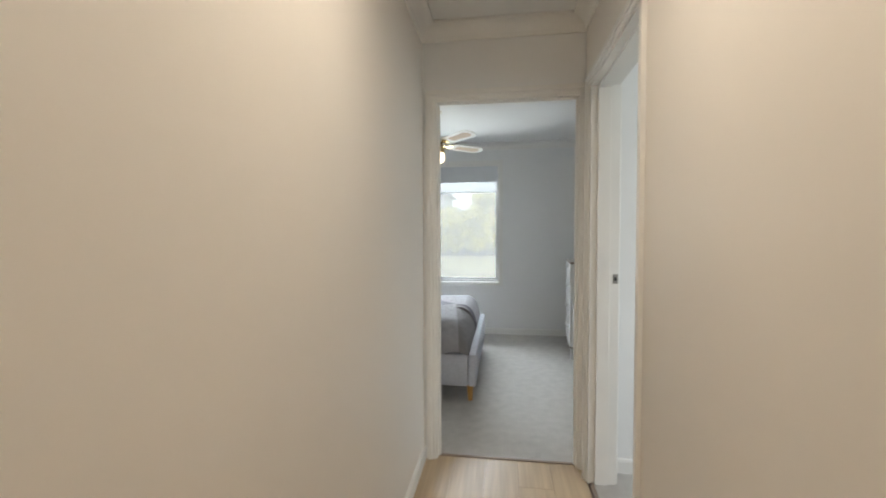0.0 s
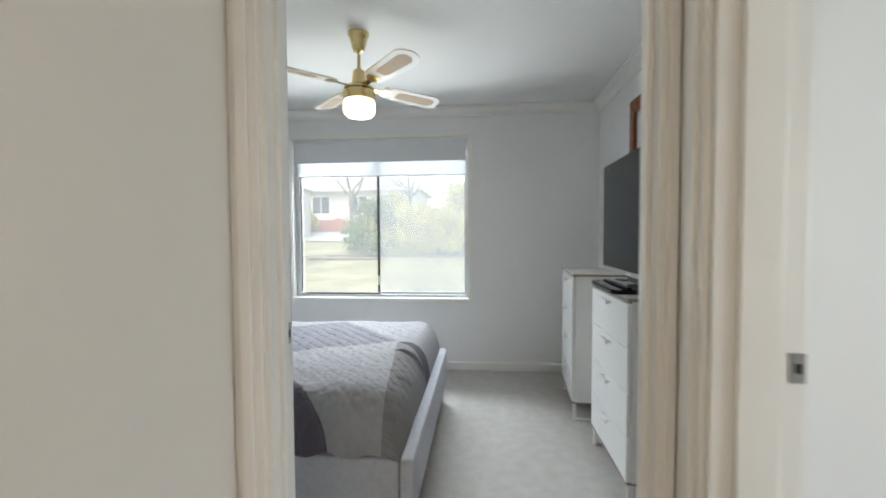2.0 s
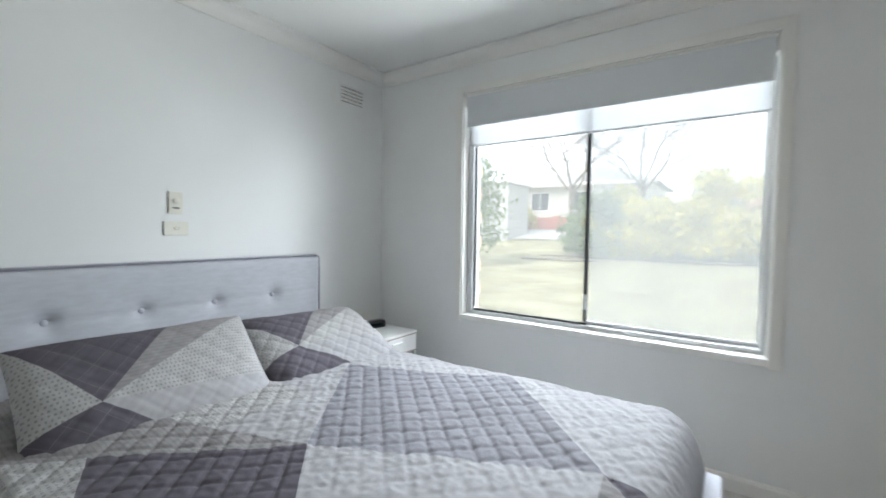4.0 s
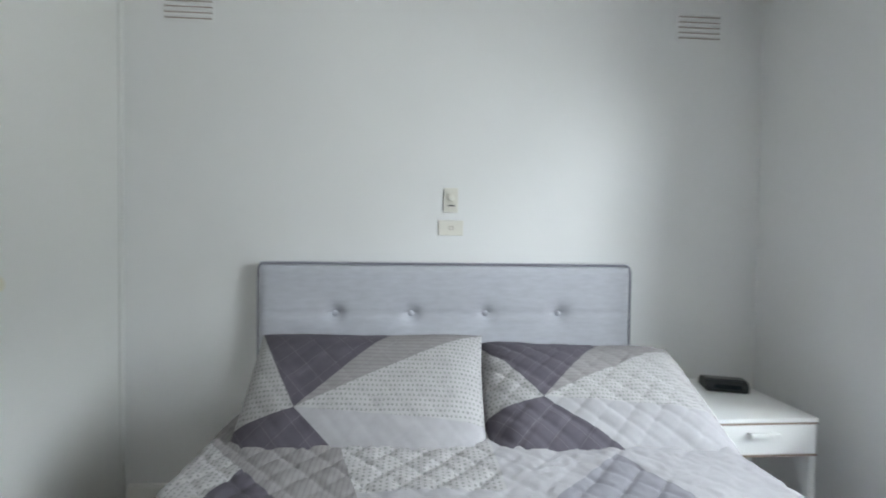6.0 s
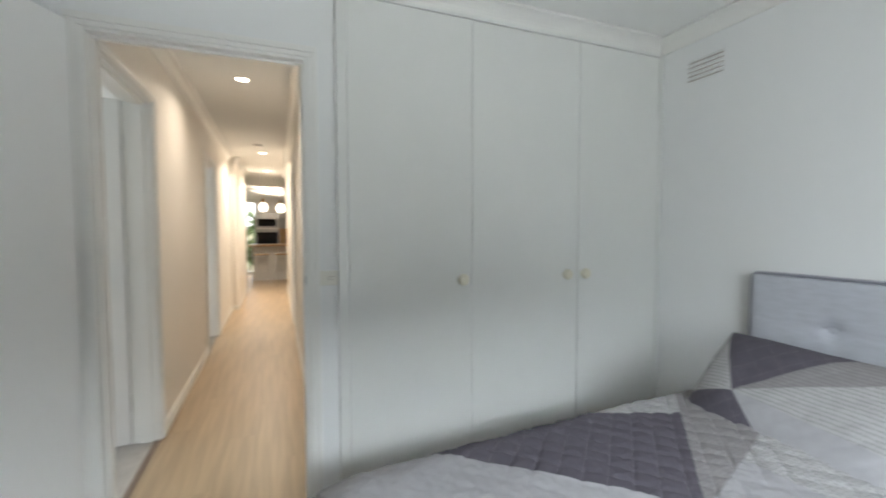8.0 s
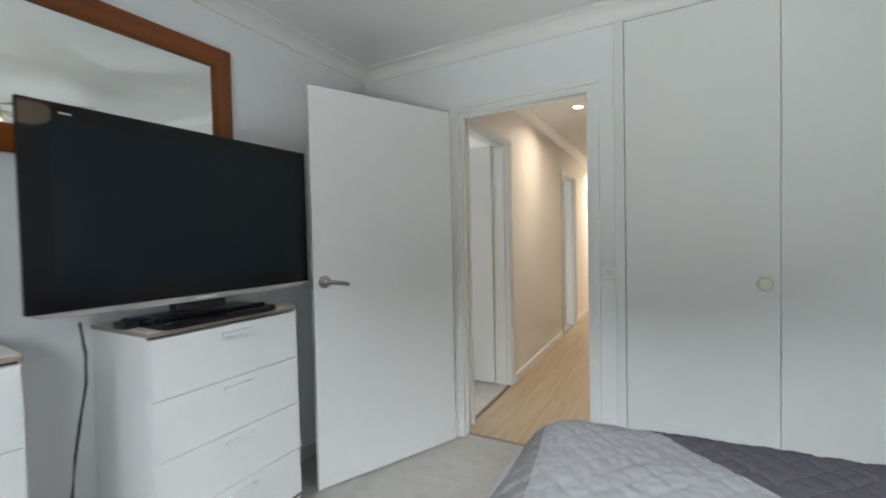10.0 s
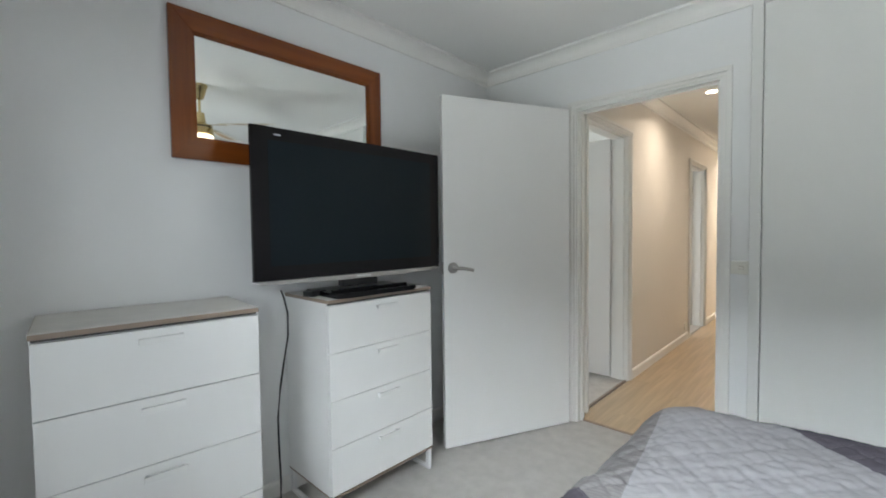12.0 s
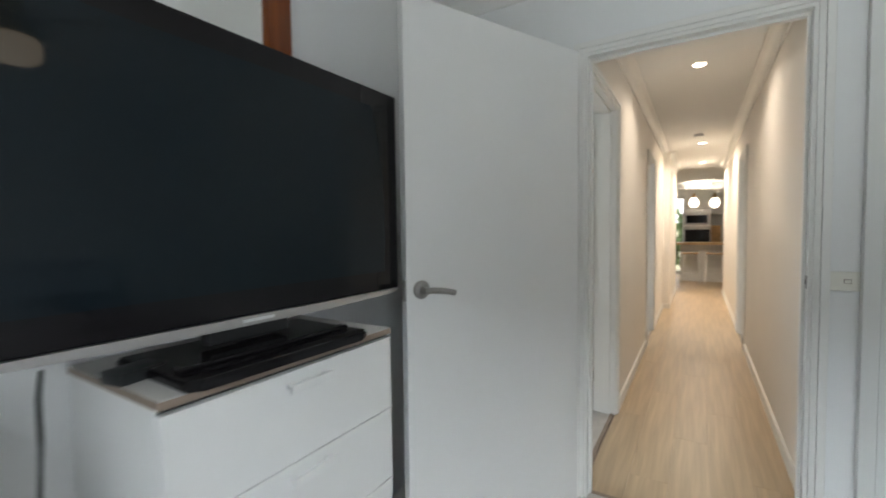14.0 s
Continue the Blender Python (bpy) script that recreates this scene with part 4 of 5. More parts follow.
p = part("handle", box(bmesh.new(), 0.226, 0.238, -0.055, 0.055, 0.553, 0.567, 0.003), M_STEEL_WHITE, dr, "white bar handle")
part("post", box(bmesh.new(), 0.2135, 0.227, -0.05, -0.04, 0.555, 0.565), M_STEEL_WHITE, p)
part("post", box(bmesh.new(), 0.2135, 0.227, 0.04, 0.05, 0.555, 0.565), M_STEEL_WHITE, p)
part("edge_strip", box(bmesh.new(), -0.214, 0.214, -0.214, 0.214, 0.475, 0.4825), M_EDGE, ns)
part("shelf", box(bmesh.new(), -0.2, 0.2, -0.19, 0.19, 0.19, 0.204, 0.001), M_CHEST, ns)
for x in (-0.2, 0.2):
    for y in (-0.2, 0.2):
        part("leg", box(bmesh.new(), x - 0.011, x + 0.011, y - 0.011, y + 0.011, 0.047, 0.4745, 0.002), M_STEEL_WHITE, ns)
bk = thing("book", pose(-1.28, 5.29, 0.1575, 0, 0, 12), "green covered book lying on the bedside shelf", "book")
part("pages", box(bmesh.new(), -0.098, 0.1, -0.068, 0.07, 0.003, 0.022), M_CHEST, bk)
part("cover", box(bmesh.new(), -0.1, 0.102, -0.07, 0.072, 0.022, 0.025, 0.001), mat("printed green cover", (0.05, 0.20, 0.05), 0.35, var=0.5, scale=30), bk)
part("cover", box(bmesh.new(), -0.1, 0.102, -0.07, 0.072, 0.0, 0.003, 0.001), M_BLACK, bk)
ck = thing("clock_radio", pose(-1.455, 5.445, 0.5655, 0, 0, 72), "small black clock radio on the bedside table", "clock radio")
bm = bmesh.new()
prism(bm, [(-0.045, 0.0), (0.045, 0.0), (0.052, 0.012), (0.04, 0.04), (0.02, 0.05), (-0.03, 0.05), (-0.05, 0.03)], -0.08, 0.08, Matrix(((0, 0, 1, 0), (1, 0, 0, 0), (0, 1, 0, 0), (0, 0, 0, 1))))
bmesh.ops.bevel(bm, geom=bm.edges[:], offset=0.005, segments=2, affect="EDGES")
part("case", bm, M_BLACK, ck, "", True)
part("display", box(bmesh.new(), -0.05, 0.05, -0.0515, -0.046, 0.017, 0.034, 0.001), M_SCREEN, ck, "dark glossy display")

# ---- television, cable, mirror, poster ----
tv = thing("television", pose(1.688, 4.194, 0.9847, 0, 0, -1.5), "large black plasma television on the chest of drawers", "television")
T0, T1, TZ0, TZ1 = -0.521, 0.521, 0.0655, 0.724
part("back", box(bmesh.new(), 0.0, 0.075, T0 + 0.03, T1 - 0.03, TZ0 + 0.05, TZ1 - 0.03, 0.02, 3), M_TVMATT, tv)
part("bezel", box(bmesh.new(), -0.022, 0.0, T0, T1, TZ0 + 0.024, TZ1, 0.004), M_TV, tv)
part("screen", box(bmesh.new(), -0.0245, -0.0221, T0 + 0.068, T1 - 0.068, TZ0 + 0.085, TZ1 - 0.055), M_SCREEN, tv)
bm = bmesh.new()
prism(bm, [(T0 + 0.004, TZ0 + 0.023), (T1 - 0.004, TZ0 + 0.023), (T1 - 0.03, TZ0 + 0.010), (0.2, TZ0 + 0.002), (-0.2, TZ0 + 0.002), (T0 + 0.03, TZ0 + 0.010)], -0.026, 0.02, Matrix(((0, 0, 1, 0), (1, 0, 0, 0), (0, 1, 0, 0), (0, 0, 0, 1))))
part("speaker_strip", bm, M_SILVER, tv, "curved silver strip under the screen")
# Grey chip that paints the fan globe's reflection on the bezel.
part("tv_mark", box(bmesh.new(), -0.0232, -0.0222, T1 - 0.125, T1 - 0.095, TZ1 - 0.033, TZ1 - 0.028), M_FABRIC, tv, "small grey mark painted for the globe's reflection")
part("tv_mark", box(bmesh.new(), -0.0275, -0.0262, -0.04, 0.04, TZ0 + 0.010, TZ0 + 0.017), M_CHEST, tv, "small pale mark")
part("neck", box(bmesh.new(), 0.0, 0.05, -0.10, 0.10, 0.03, TZ0 + 0.06, 0.006), M_TVMATT, tv)
bm = bmesh.new()
prism(bm, [(-0.17, -0.20), (-0.15, -0.23), (0.13, -0.23), (0.13, 0.23), (-0.15, 0.23), (-0.17, 0.20)], 0.0, 0.022)
bmesh.ops.bevel(bm, geom=bm.edges[:], offset=0.006, segments=2, affect="EDGES")
base = part("stand", bm, M_TV, tv, "glossy black stand")
part("rib", box(bmesh.new(), -0.10, -0.07, -0.21, 0.21, 0.022, 0.032, 0.004), M_TV, base)
rm = solid("remote_box", box(bmesh.new(), -0.03, 0.03, -0.045, 0.045, 0, 0.026, 0.006), M_BLACK, "small black receiver box beside the television stand", "receiver", m=pose(1.715, 4.43, 0.9847, 0, 0, 12), smooth=True)
pts = [(1.830, 4.535, 1.01), (1.750, 4.560, 0.985), (1.690, 4.575, 0.93), (1.670, 4.585, 0.84), (1.685, 4.600, 0.72), (1.715, 4.605, 0.60), (1.720, 4.615, 0.48), (1.695, 4.625, 0.36), (1.675, 4.630, 0.24), (1.670, 4.635, 0.12), (1.675, 4.635, 0.03), (1.700, 4.625, 0.006), (1.760, 4.585, 0.006), (1.830, 4.545, 0.006), (1.890, 4.585, 0.006)]
solid("power_cable", tube(bmesh.new(), pts, 0.0042, 8), M_BLACK, "black power cable hanging between the two chests", "cable", smooth=True)

mir = thing("wall_mirror", pose(E - 0.014, 4.404, 1.881, 0, 0, -0.3), "wide wall mirror in a red stained timber frame", "mirror")
hw, hh, fw = 0.523, 0.302, 0.086
for z0, z1 in ((-hh, -hh + fw), (hh - fw, hh)):
    bm = bmesh.new()
    s = 1 if z0 < 0 else -1
    zo, zi = (z0, z1) if s > 0 else (z1, z0)
    prism(bm, [(-hw, zo), (hw, zo), (hw - fw, zi), (-hw + fw, zi)], 0.004, 0.026, Matrix(((0, 0, -1, 0), (1, 0, 0, 0), (0, 1, 0, 0), (0, 0, 0, 1))))
    bmesh.ops.bevel(bm, geom=bm.edges[:], offset=0.003, segments=2, affect="EDGES")
    part("rail", bm, M_RED, mir)
for s in (-1, 1):
    bm = bmesh.new()
    prism(bm, [(s * hw, -hh), (s * hw, hh), (s * (hw - fw), hh - fw), (s * (hw - fw), -hh + fw)], 0.004, 0.026, Matrix(((0, 0, -1, 0), (1, 0, 0, 0), (0, 1, 0, 0), (0, 0, 0, 1))))
    bmesh.ops.bevel(bm, geom=bm.edges[:], offset=0.003, segments=2, affect="EDGES")
    part("stile", bm, M_REDX, mir)
for s in (-1, 1):
    a, b = sorted((s * (hw - fw - 0.001), s * (hw - fw - 0.008)))
    part("slip", box(bmesh.new(), -0.021, -0.0145, a, b, -hh + fw + 0.001, hh - fw - 0.001, 0.001), M_REDX, mir)
    a, b = sorted((s * (hh - fw - 0.001), s * (hh - fw - 0.008)))
    part("slip", box(bmesh.new(), -0.021, -0.0145, -hw + fw + 0.009, hw - fw - 0.009, a, b, 0.001), M_RED, mir)
part("glass", box(bmesh.new(), -0.014, -0.006, -hw + fw - 0.004, hw - fw + 0.004, -hh + fw - 0.004, hh - fw + 0.004), M_MIRROR, mir, "mirror glass")

pst = thing("poster", pose(1.742, 3.850, -0.02), "bright blue paper poster stuck to the chest's side", "poster")
part("sheet", box(bmesh.new(), -0.12, 0.13, -0.0015, -0.0005, 0.50, 0.955), mat("cyan paper", (0.03, 0.33, 0.55), 0.6), pst)
part("disc", cyl(bmesh.new(), pose(0.02, -0.0016, 0.88, 90), 0.07, 0.07, 0.001, 28), mat("rust red paper", (0.42, 0.10, 0.05), 0.6), pst, "rust red paper disc")
part("note", box(bmesh.new(), -0.06, 0.10, -0.0030, -0.0020, 0.50, 0.80), mat("grey printed paper", (0.45, 0.43, 0.41), 0.7, var=0.12, scale=40), pst, "grey printed note")
bm = bmesh.new()
prism(bm, [(0.05 * (1 if k % 2 == 0 else 0.45) * math.sin(math.pi * k / 5) - 0.01, 0.76 + 0.05 * (1 if k % 2 == 0 else 0.45) * math.cos(math.pi * k / 5)) for k in range(10)], 0.0032, 0.0042, pose(0, 0, 0, 90))
part("star", bm, mat("yellow paper", (0.65, 0.50, 0.05), 0.6), pst, "yellow paper star")
part("note", box(bmesh.new(), -0.115, -0.065, -0.0030, -0.0018, 0.60, 0.70), mat("navy paper", (0.03, 0.06, 0.22), 0.6), pst, "navy paper patch")

# ---- ceiling fan ----
fan = thing("ceiling_fan", pose(0.172, 4.312, H), "brass ceiling fan with four cane-panelled blades and lit globe", "ceiling fan")
part("canopy", lathe(bmesh.new(), pose(0, 0, 0, 180), [(0.062, 0.0), (0.062, 0.012), (0.052, 0.03), (0.045, 0.06), (0.036, 0.09), (0.03, 0.105), (0.018, 0.112)], 32), M_BRASS, fan, "flared brass canopy", True)
part("rod", cyl(bmesh.new(), pose(0, 0, -0.225), 0.0095, 0.0095, 0.12, 16), M_BRASS, fan, "", True)
part("motor_cone", lathe(bmesh.new(), pose(0, 0, -0.212, 180), [(0.022, 0), (0.034, 0.006), (0.037, 0.03), (0.042, 0.075), (0.044, 0.085), (0.075, 0.095), (0.088, 0.105), (0.088, 0.115)], 32), M_BRASS, fan, "", True)
part("band", cyl(bmesh.new(), pose(0, 0, -0.337), 0.084, 0.084, 0.010, 32), M_TVMATT, fan)
part("light_fitting", lathe(bmesh.new(), pose(0, 0, -0.335, 180), [(0.09, 0), (0.095, 0.008), (0.094, 0.05), (0.088, 0.055)], 32), M_BRASS, fan, "", True)
part("globe", lathe(bmesh.new(), pose(0, 0, -0.390, 180), [(0.088, 0), (0.0935, 0.02), (0.0935, 0.055), (0.088, 0.075), (0.072, 0.09), (0.045, 0.098), (0.015, 0.10)], 32), M_GLOBE, fan, "lit opal glass globe", True)
for k in range(4):
    m = pose(0, 0, -0.305, 0, 0, 43 + 90 * k) @ pose(0, 0, 0, -11, 0, 0)
    out = [(0.155, -0.05), (0.20, -0.062), (0.52, -0.072), (0.56, -0.045), (0.575, -0.01), (0.575, 0.01), (0.56, 0.045), (0.52, 0.072), (0.20, 0.062), (0.155, 0.05)]
    bl = part("blade", prism(bmesh.new(), out, -0.003, 0.003), M_BLADE, fan, "white blade with cane panel", m=m)
    cane = [(0.255, -0.026), (0.28, -0.036), (0.50, -0.042), (0.53, -0.02), (0.53, 0.02), (0.50, 0.042), (0.28, 0.036), (0.255, 0.026)]
    part("cane_panel", prism(bmesh.new(), cane, -0.0045, 0.0045), M_CANE, bl, "brown cane panel")
    bm = bmesh.new()
    prism(bm, [(0.075, -0.02), (0.13, -0.016), (0.165, -0.04), (0.195, -0.04), (0.205, 0.0), (0.195, 0.04), (0.165, 0.04), (0.13, 0.016), (0.075, 0.02)], -0.008, -0.004)
    part("bracket", bm, M_BRASS, bl, "brass blade bracket")


# ---- downlights and detector ----
def downlight(m, power):
    top = thing("downlight", m, "small round recessed ceiling downlight, lit", "downlight", "hall downlights")
    part("ring", lathe(bmesh.new(), pose(0, 0, 0, 180), [(0.052, 0), (0.052, 0.003), (0.045, 0.006), (0.04, 0.003)], 28), M_TRIM, top, "", True)
    part("lens", cyl(bmesh.new(), pose(0, 0, -0.0075), 0.038, 0.038, 0.002, 24), M_DOWN, top, "glowing lens")
    lamp = new("downlight_lamp", bpy.data.lights.new("downlight_lamp", "AREA"))
    lamp.data.shape, lamp.data.size, lamp.data.energy, lamp.data.color = "DISK", 0.085, power, (1.0, 0.86, 0.70)
    lamp.data.spread = radians(148)
    lamp.matrix_world = m @ pose(0, 0, -0.012)
    return top


for y, watts in ((1.18, 1.85), (-2.15, 4.8), (-4.2, 6.2), (-7.9, 2.8)):
    downlight(pose(0.79 - 0.012 * abs(y - 1.18), y, H), watts)
sd = thing("smoke_detector", pose(0.785, -1.5, H), "round white smoke detector on the hall ceiling", "smoke detector")
part("body", lathe(bmesh.new(), pose(0, 0, 0, 180), [(0.055, 0), (0.055, 0.015), (0.045, 0.03), (0.02, 0.034)], 28), M_TRIM, sd, "", True)

# ---- kitchen at the hall's end ----
ctr = thing("breakfast_bar", pose(0.10, -6.70, 0), "white panelled breakfast bar with timber top", "breakfast bar")
part("front_panel", box(bmesh.new(), -0.35, 1.04, -0.62, 0.0, 0.0, 0.871, 0.003), M_KITCHEN, ctr)
part("benchtop", box(bmesh.new(), -0.40, 1.12, -0.66, 0.24, 0.872, 0.912, 0.004), M_BENCH, ctr, "timber benchtop")
for x in (0.15, 0.6):
    part("batten", box(bmesh.new(), x, x + 0.012, 0.0005, 0.006, 0.05, 0.85), M_TRIM, ctr)


def stool(m):
    top = thing("bar_stool", m, "white metal bar stool with timber seat", "stool", "stools at the breakfast bar")
    part("seat", box(bmesh.new(), -0.16, 0.16, -0.15, 0.15, 0.66, 0.69, 0.008), M_BENCH, top)
    for sx in (-1, 1):
        for sy in (-1, 1):
            part("leg", tube(bmesh.new(), [(sx * 0.13, sy * 0.12, 0.66), (sx * 0.19, sy * 0.18, 0.0)], 0.011, 8), M_STEEL_WHITE, top)
    for s in (-1, 1):
        part("rung", tube(bmesh.new(), [(-0.172, s * 0.162, 0.2), (0.172, s * 0.162, 0.2)], 0.008, 8), M_STEEL_WHITE, top)
    return top


st = stool(pose(0.92, -6.45, 0))
copy_thing(st, pose(0.45, -6.45, 0))

tower = thing("oven_tower", pose(0.80, -7.6, 0), "white kitchen tower with oven and microwave", "oven")
part("carcass", box(bmesh.new(), -0.30, 0.30, -0.6, 0.0, 0.0, 2.25), M_KITCHEN, tower)
ov = part("oven", box(bmesh.new(), -0.29, 0.29, 0.001, 0.02, 0.82, 1.30, 0.004), M_OVEN, tower, "stainless wall oven")
part("oven_glass", box(bmesh.new(), -0.27, 0.27, 0.0202, 0.024, 0.90, 1.22), M_TV, ov)
part("handle", tube(bmesh.new(), [(-0.24, 0.05, 1.25), (0.24, 0.05, 1.25)], 0.01, 8), M_OVEN, ov)
mw = part("microwave", box(bmesh.new(), -0.29, 0.29, 0.001, 0.02, 1.34, 1.74, 0.004), M_OVEN, tower, "stainless microwave")
part("microwave_glass", box(bmesh.new(), -0.22, 0.24, 0.0202, 0.024, 1.38, 1.58), M_TV, mw)
solid("upper_cabinet", box(bmesh.new(), -0.6, 0.49, -8.195, -7.85, 1.60, 2.25, 0.003), M_KITCHEN, "white wall cupboard above the bench", "cabinet")
solid("back_bench", box(bmesh.new(), -0.6, 0.49, -8.195, -7.60, 0.0, 0.9, 0.003), M_KITCHEN, "white kitchen bench against the wall", "cabinet")
art = thing("chopping_board", pose(0.40, -7.75, 0.9005, -6), "tall timber board leaning on the kitchen bench", "board")
part("board", box(bmesh.new(), -0.11, 0.11, -0.012, 0.012, 0.0, 0.42, 0.006), mat("figured timber", (0.55, 0.34, 0.16), 0.4, var=0.3, scale=7, stretch=(1, 1, 3)), art)


def pendant(m):
    top = thing("pendant_lamp", m, "round glass pendant lamp, lit, above the breakfast bar", "pendant lamp", "pendants above the bar")
    part("cord", cyl(bmesh.new(), pose(0, 0, 0.24), 0.004, 0.004, H - 1.84 - 0.24, 8), M_TRIM, top)
    part("cap", lathe(bmesh.new(), pose(0, 0, 0.12), [(0.05, 0), (0.045, 0.03), (0.02, 0.11), (0.008, 0.12)], 20), M_BENCH, top, "", True)
    part("globe", lathe(bmesh.new(), Matrix(), [(0.02, -0.105), (0.06, -0.09), (0.095, -0.045), (0.103, 0.0), (0.095, 0.05), (0.07, 0.09), (0.05, 0.12)], 28), M_PEND, top, "lit glass globe", True)
    return top


pd = pendant(pose(0.868, -6.6, 1.84))
copy_thing(pd, pose(0.46, -6.6, 1.82))

# ---- outdoors ----
def ground_z(y):
    return -0.25 + 1.85 * max(0.0, min(1.0, (y - 8) / 20)) ** 1.5 + 0.02 * max(0.0, min(40.0, y - 28))


bm = bmesh.new()
ys = [-600, -20, 6.1] + [9 + 3 * k for k in range(14)] + [60, 120, 800]
xs = [-800, -60, -20, -8, 0, 8, 20, 60, 800]
rows = [[bm.verts.new((x, y, ground_z(y) + 0.05 * noise.noise(Vector((x * 0.2, y * 0.2, 0))) - 0.05)) for x in xs] for y in ys]
for a, b in zip(rows, rows[1:]):
    for k in range(len(xs) - 1):
        bm.faces.new((a[k], a[k + 1], b[k + 1], b[k]))
solid("ground", bm, M_GRASS, "mown pale green lawn that rises to the street", "lawn", "structure", smooth=True)

brk = thing("brick_facade", pose(0, 0, 0), "clinker brick outer wall of the house round the window", "brick wall")
tagged(brk, kind="structure")
part("mortar", box(bmesh.new(), WX0 - 0.6, WX0 + 0.015, N + 0.135, N + 0.225, -0.3, 2.4), M_MORTAR, brk)
me = mesh_of(box(bmesh.new(), -0.115, 0.115, -0.052, 0.052, -0.038, 0.038, 0.003, 1), "brick", M_BRICK)
for k in range(27):
    for i in range(2):
        ob = new("brick", me)
        ob.parent = brk
        ob.matrix_basis = pose(WX0 - 0.087 - 0.24 * i - (0.12 if k % 2 else 0), N + 0.18, -0.2 + 0.086 * k)


def leaves(bm, centres, n, size, rng, spread):
    for _ in range(n):
        c, r = centres[rng.randrange(len(centres))]
        d = Vector((rng.gauss(0, 1), rng.gauss(0, 1), rng.gauss(0, 1))).normalized() * r * (0.55 + 0.5 * rng.random())
        p = Vector(c) + Vector((d.x, d.y, d.z * spread))
        q = Euler((rng.random() * 6.3, rng.random() * 6.3, rng.random() * 6.3)).to_matrix()
        s = size * (0.6 + 0.8 * rng.random())
        v = [bm.verts.new(p + q @ Vector(o)) for o in ((-s, 0, 0), (0, -0.45 * s, 0.1 * s), (s, 0, 0), (0, 0.45 * s, 0.1 * s))]
        bm.faces.new(v)
    return bm


def shrub(name, cx, cy, w, h, depth, n, material, seed, label, size=0.13):
    rng = random.Random(seed)
    z = ground_z(cy) - 0.05
    top = thing(name, pose(cx, cy, z), label, "shrub")
    lobes = []
    for k in range(44):
        x = (rng.random() - 0.5) * w
        hh = h * (0.55 + 0.4 * rng.random()) * (1 - 0.5 * (2 * x / w) ** 4)
        lobes.append(((x, (rng.random() - 0.5) * depth, hh * (0.35 + 0.55 * rng.random())), 0.35 + 0.35 * rng.random() * h / 3))
    for k in range(5):
        x = (k - 2) * w / 6
        part("stem", tube(bmesh.new(), [(x * 0.7, 0, 0), (x * 0.9, 0.1, h * 0.3), (x, 0, h * 0.6)], 0.05, 7), M_BARK, top)
    part("crown", leaves(bmesh.new(), lobes, n, size, rng, 0.9), material, top, "dense small leaves")
    return top


shrub("hedge_shrub", -1.0, 19.0, 5.2, 3.1, 1.6, 15000, M_LEAF_YEL, 3, "broad yellow green flowering shrub on the lawn's edge", 0.10)
shrub("hedge_shrub", 4.4, 19.4, 5.4, 2.9, 1.6, 7000, M_LEAF_YEL, 4, "broad yellow green shrub on the lawn's edge", 0.10)
shrub("hedge_shrub", -1.0, 18.5, 4.2, 1.7, 1.2, 7000, M_LEAF_YEL, 11, "low yellow green shrub filling the hedge's foot", 0.10)
shrub("green_shrub", -3.5, 18.4, 1.5, 2.6, 1.2, 4500, M_LEAF_GRN, 5, "rounded green shrub beside the yellow one", 0.10)
shrub("green_shrub", -10.2, 26.2, 1.7, 2.5, 1.2, 2500, M_LEAF_YEL, 6, "pale green shrub by the shed")
shrub("tall_shrub", -6.9, 15.4, 1.5, 5.2, 1.4, 3600, M_LEAF_GRN, 8, "tall loose green shrub in front of the shed", 0.09)

# Guessed greenery, added to block the bright sky behind the kitchen glass.
shrub("garden_shrub", 2.2, -11.2, 6.0, 3.4, 1.4, 5000, M_LEAF_GRN, 9, "dense green shrubs outside the kitchen glass", 0.11)
lg = thing("garden_edging", pose(-4.6, 17.2, ground_z(17.2) - 0.03, 0, 0, 3), "low weathered timber edging lying in the lawn", "edging")
part("sleeper", box(bmesh.new(), -1.0, 1.6, -0.06, 0.06, 0, 0.07, 0.02), M_BARK, lg)
part("sleeper", box(bmesh.new(), -0.7, 1.4, 1.0, 1.1, 0.06, 0.13, 0.02), M_BARK, lg)
ed = thing("garden_edging", pose(0.0, 18.0, ground_z(18.0) - 0.03), "low timber edging under the shrubs", "edging")
part("sleeper", box(bmesh.new(), -3.6, 7.0, -0.05, 0.05, 0, 0.07, 0.02), M_BARK, ed)
bm = bmesh.new()
row = [[bm.verts.new((x, 22.6 + 0.55 * k, ground_z(22.6 + 0.55 * k) + z)) for x, z in ((-12.5, -0.2), (-12.3, 0.03), (-4.6, 0.03), (-4.4, -0.2))] for k in range(8)]
for a, b in zip(row, row[1:]):
    for k in range(3):
        bm.faces.new((a[k], a[k + 1], b[k + 1], b[k]))
solid("driveway", bm, M_CONC, "pale concrete drive across the street frontage", "driveway", "structure")

shed = thing("shed", pose(-9.7, 22.2, ground_z(22.2) - 0.1), "pale grey sheet steel shed", "shed")
part("wall", box(bmesh.new(), -1.7, 1.0, 0, 2.5, 0, 2.9), M_SHED, shed)
for k in range(11):
    part("rib", box(bmesh.new(), -1.65 + 0.25 * k, -1.62 + 0.25 * k, -0.02, 0.0, 0, 2.88), M_SHED, shed)
part("roof", box(bmesh.new(), -1.85, 1.15, -0.15, 2.65, 2.9, 3.0), M_SHED, shed)


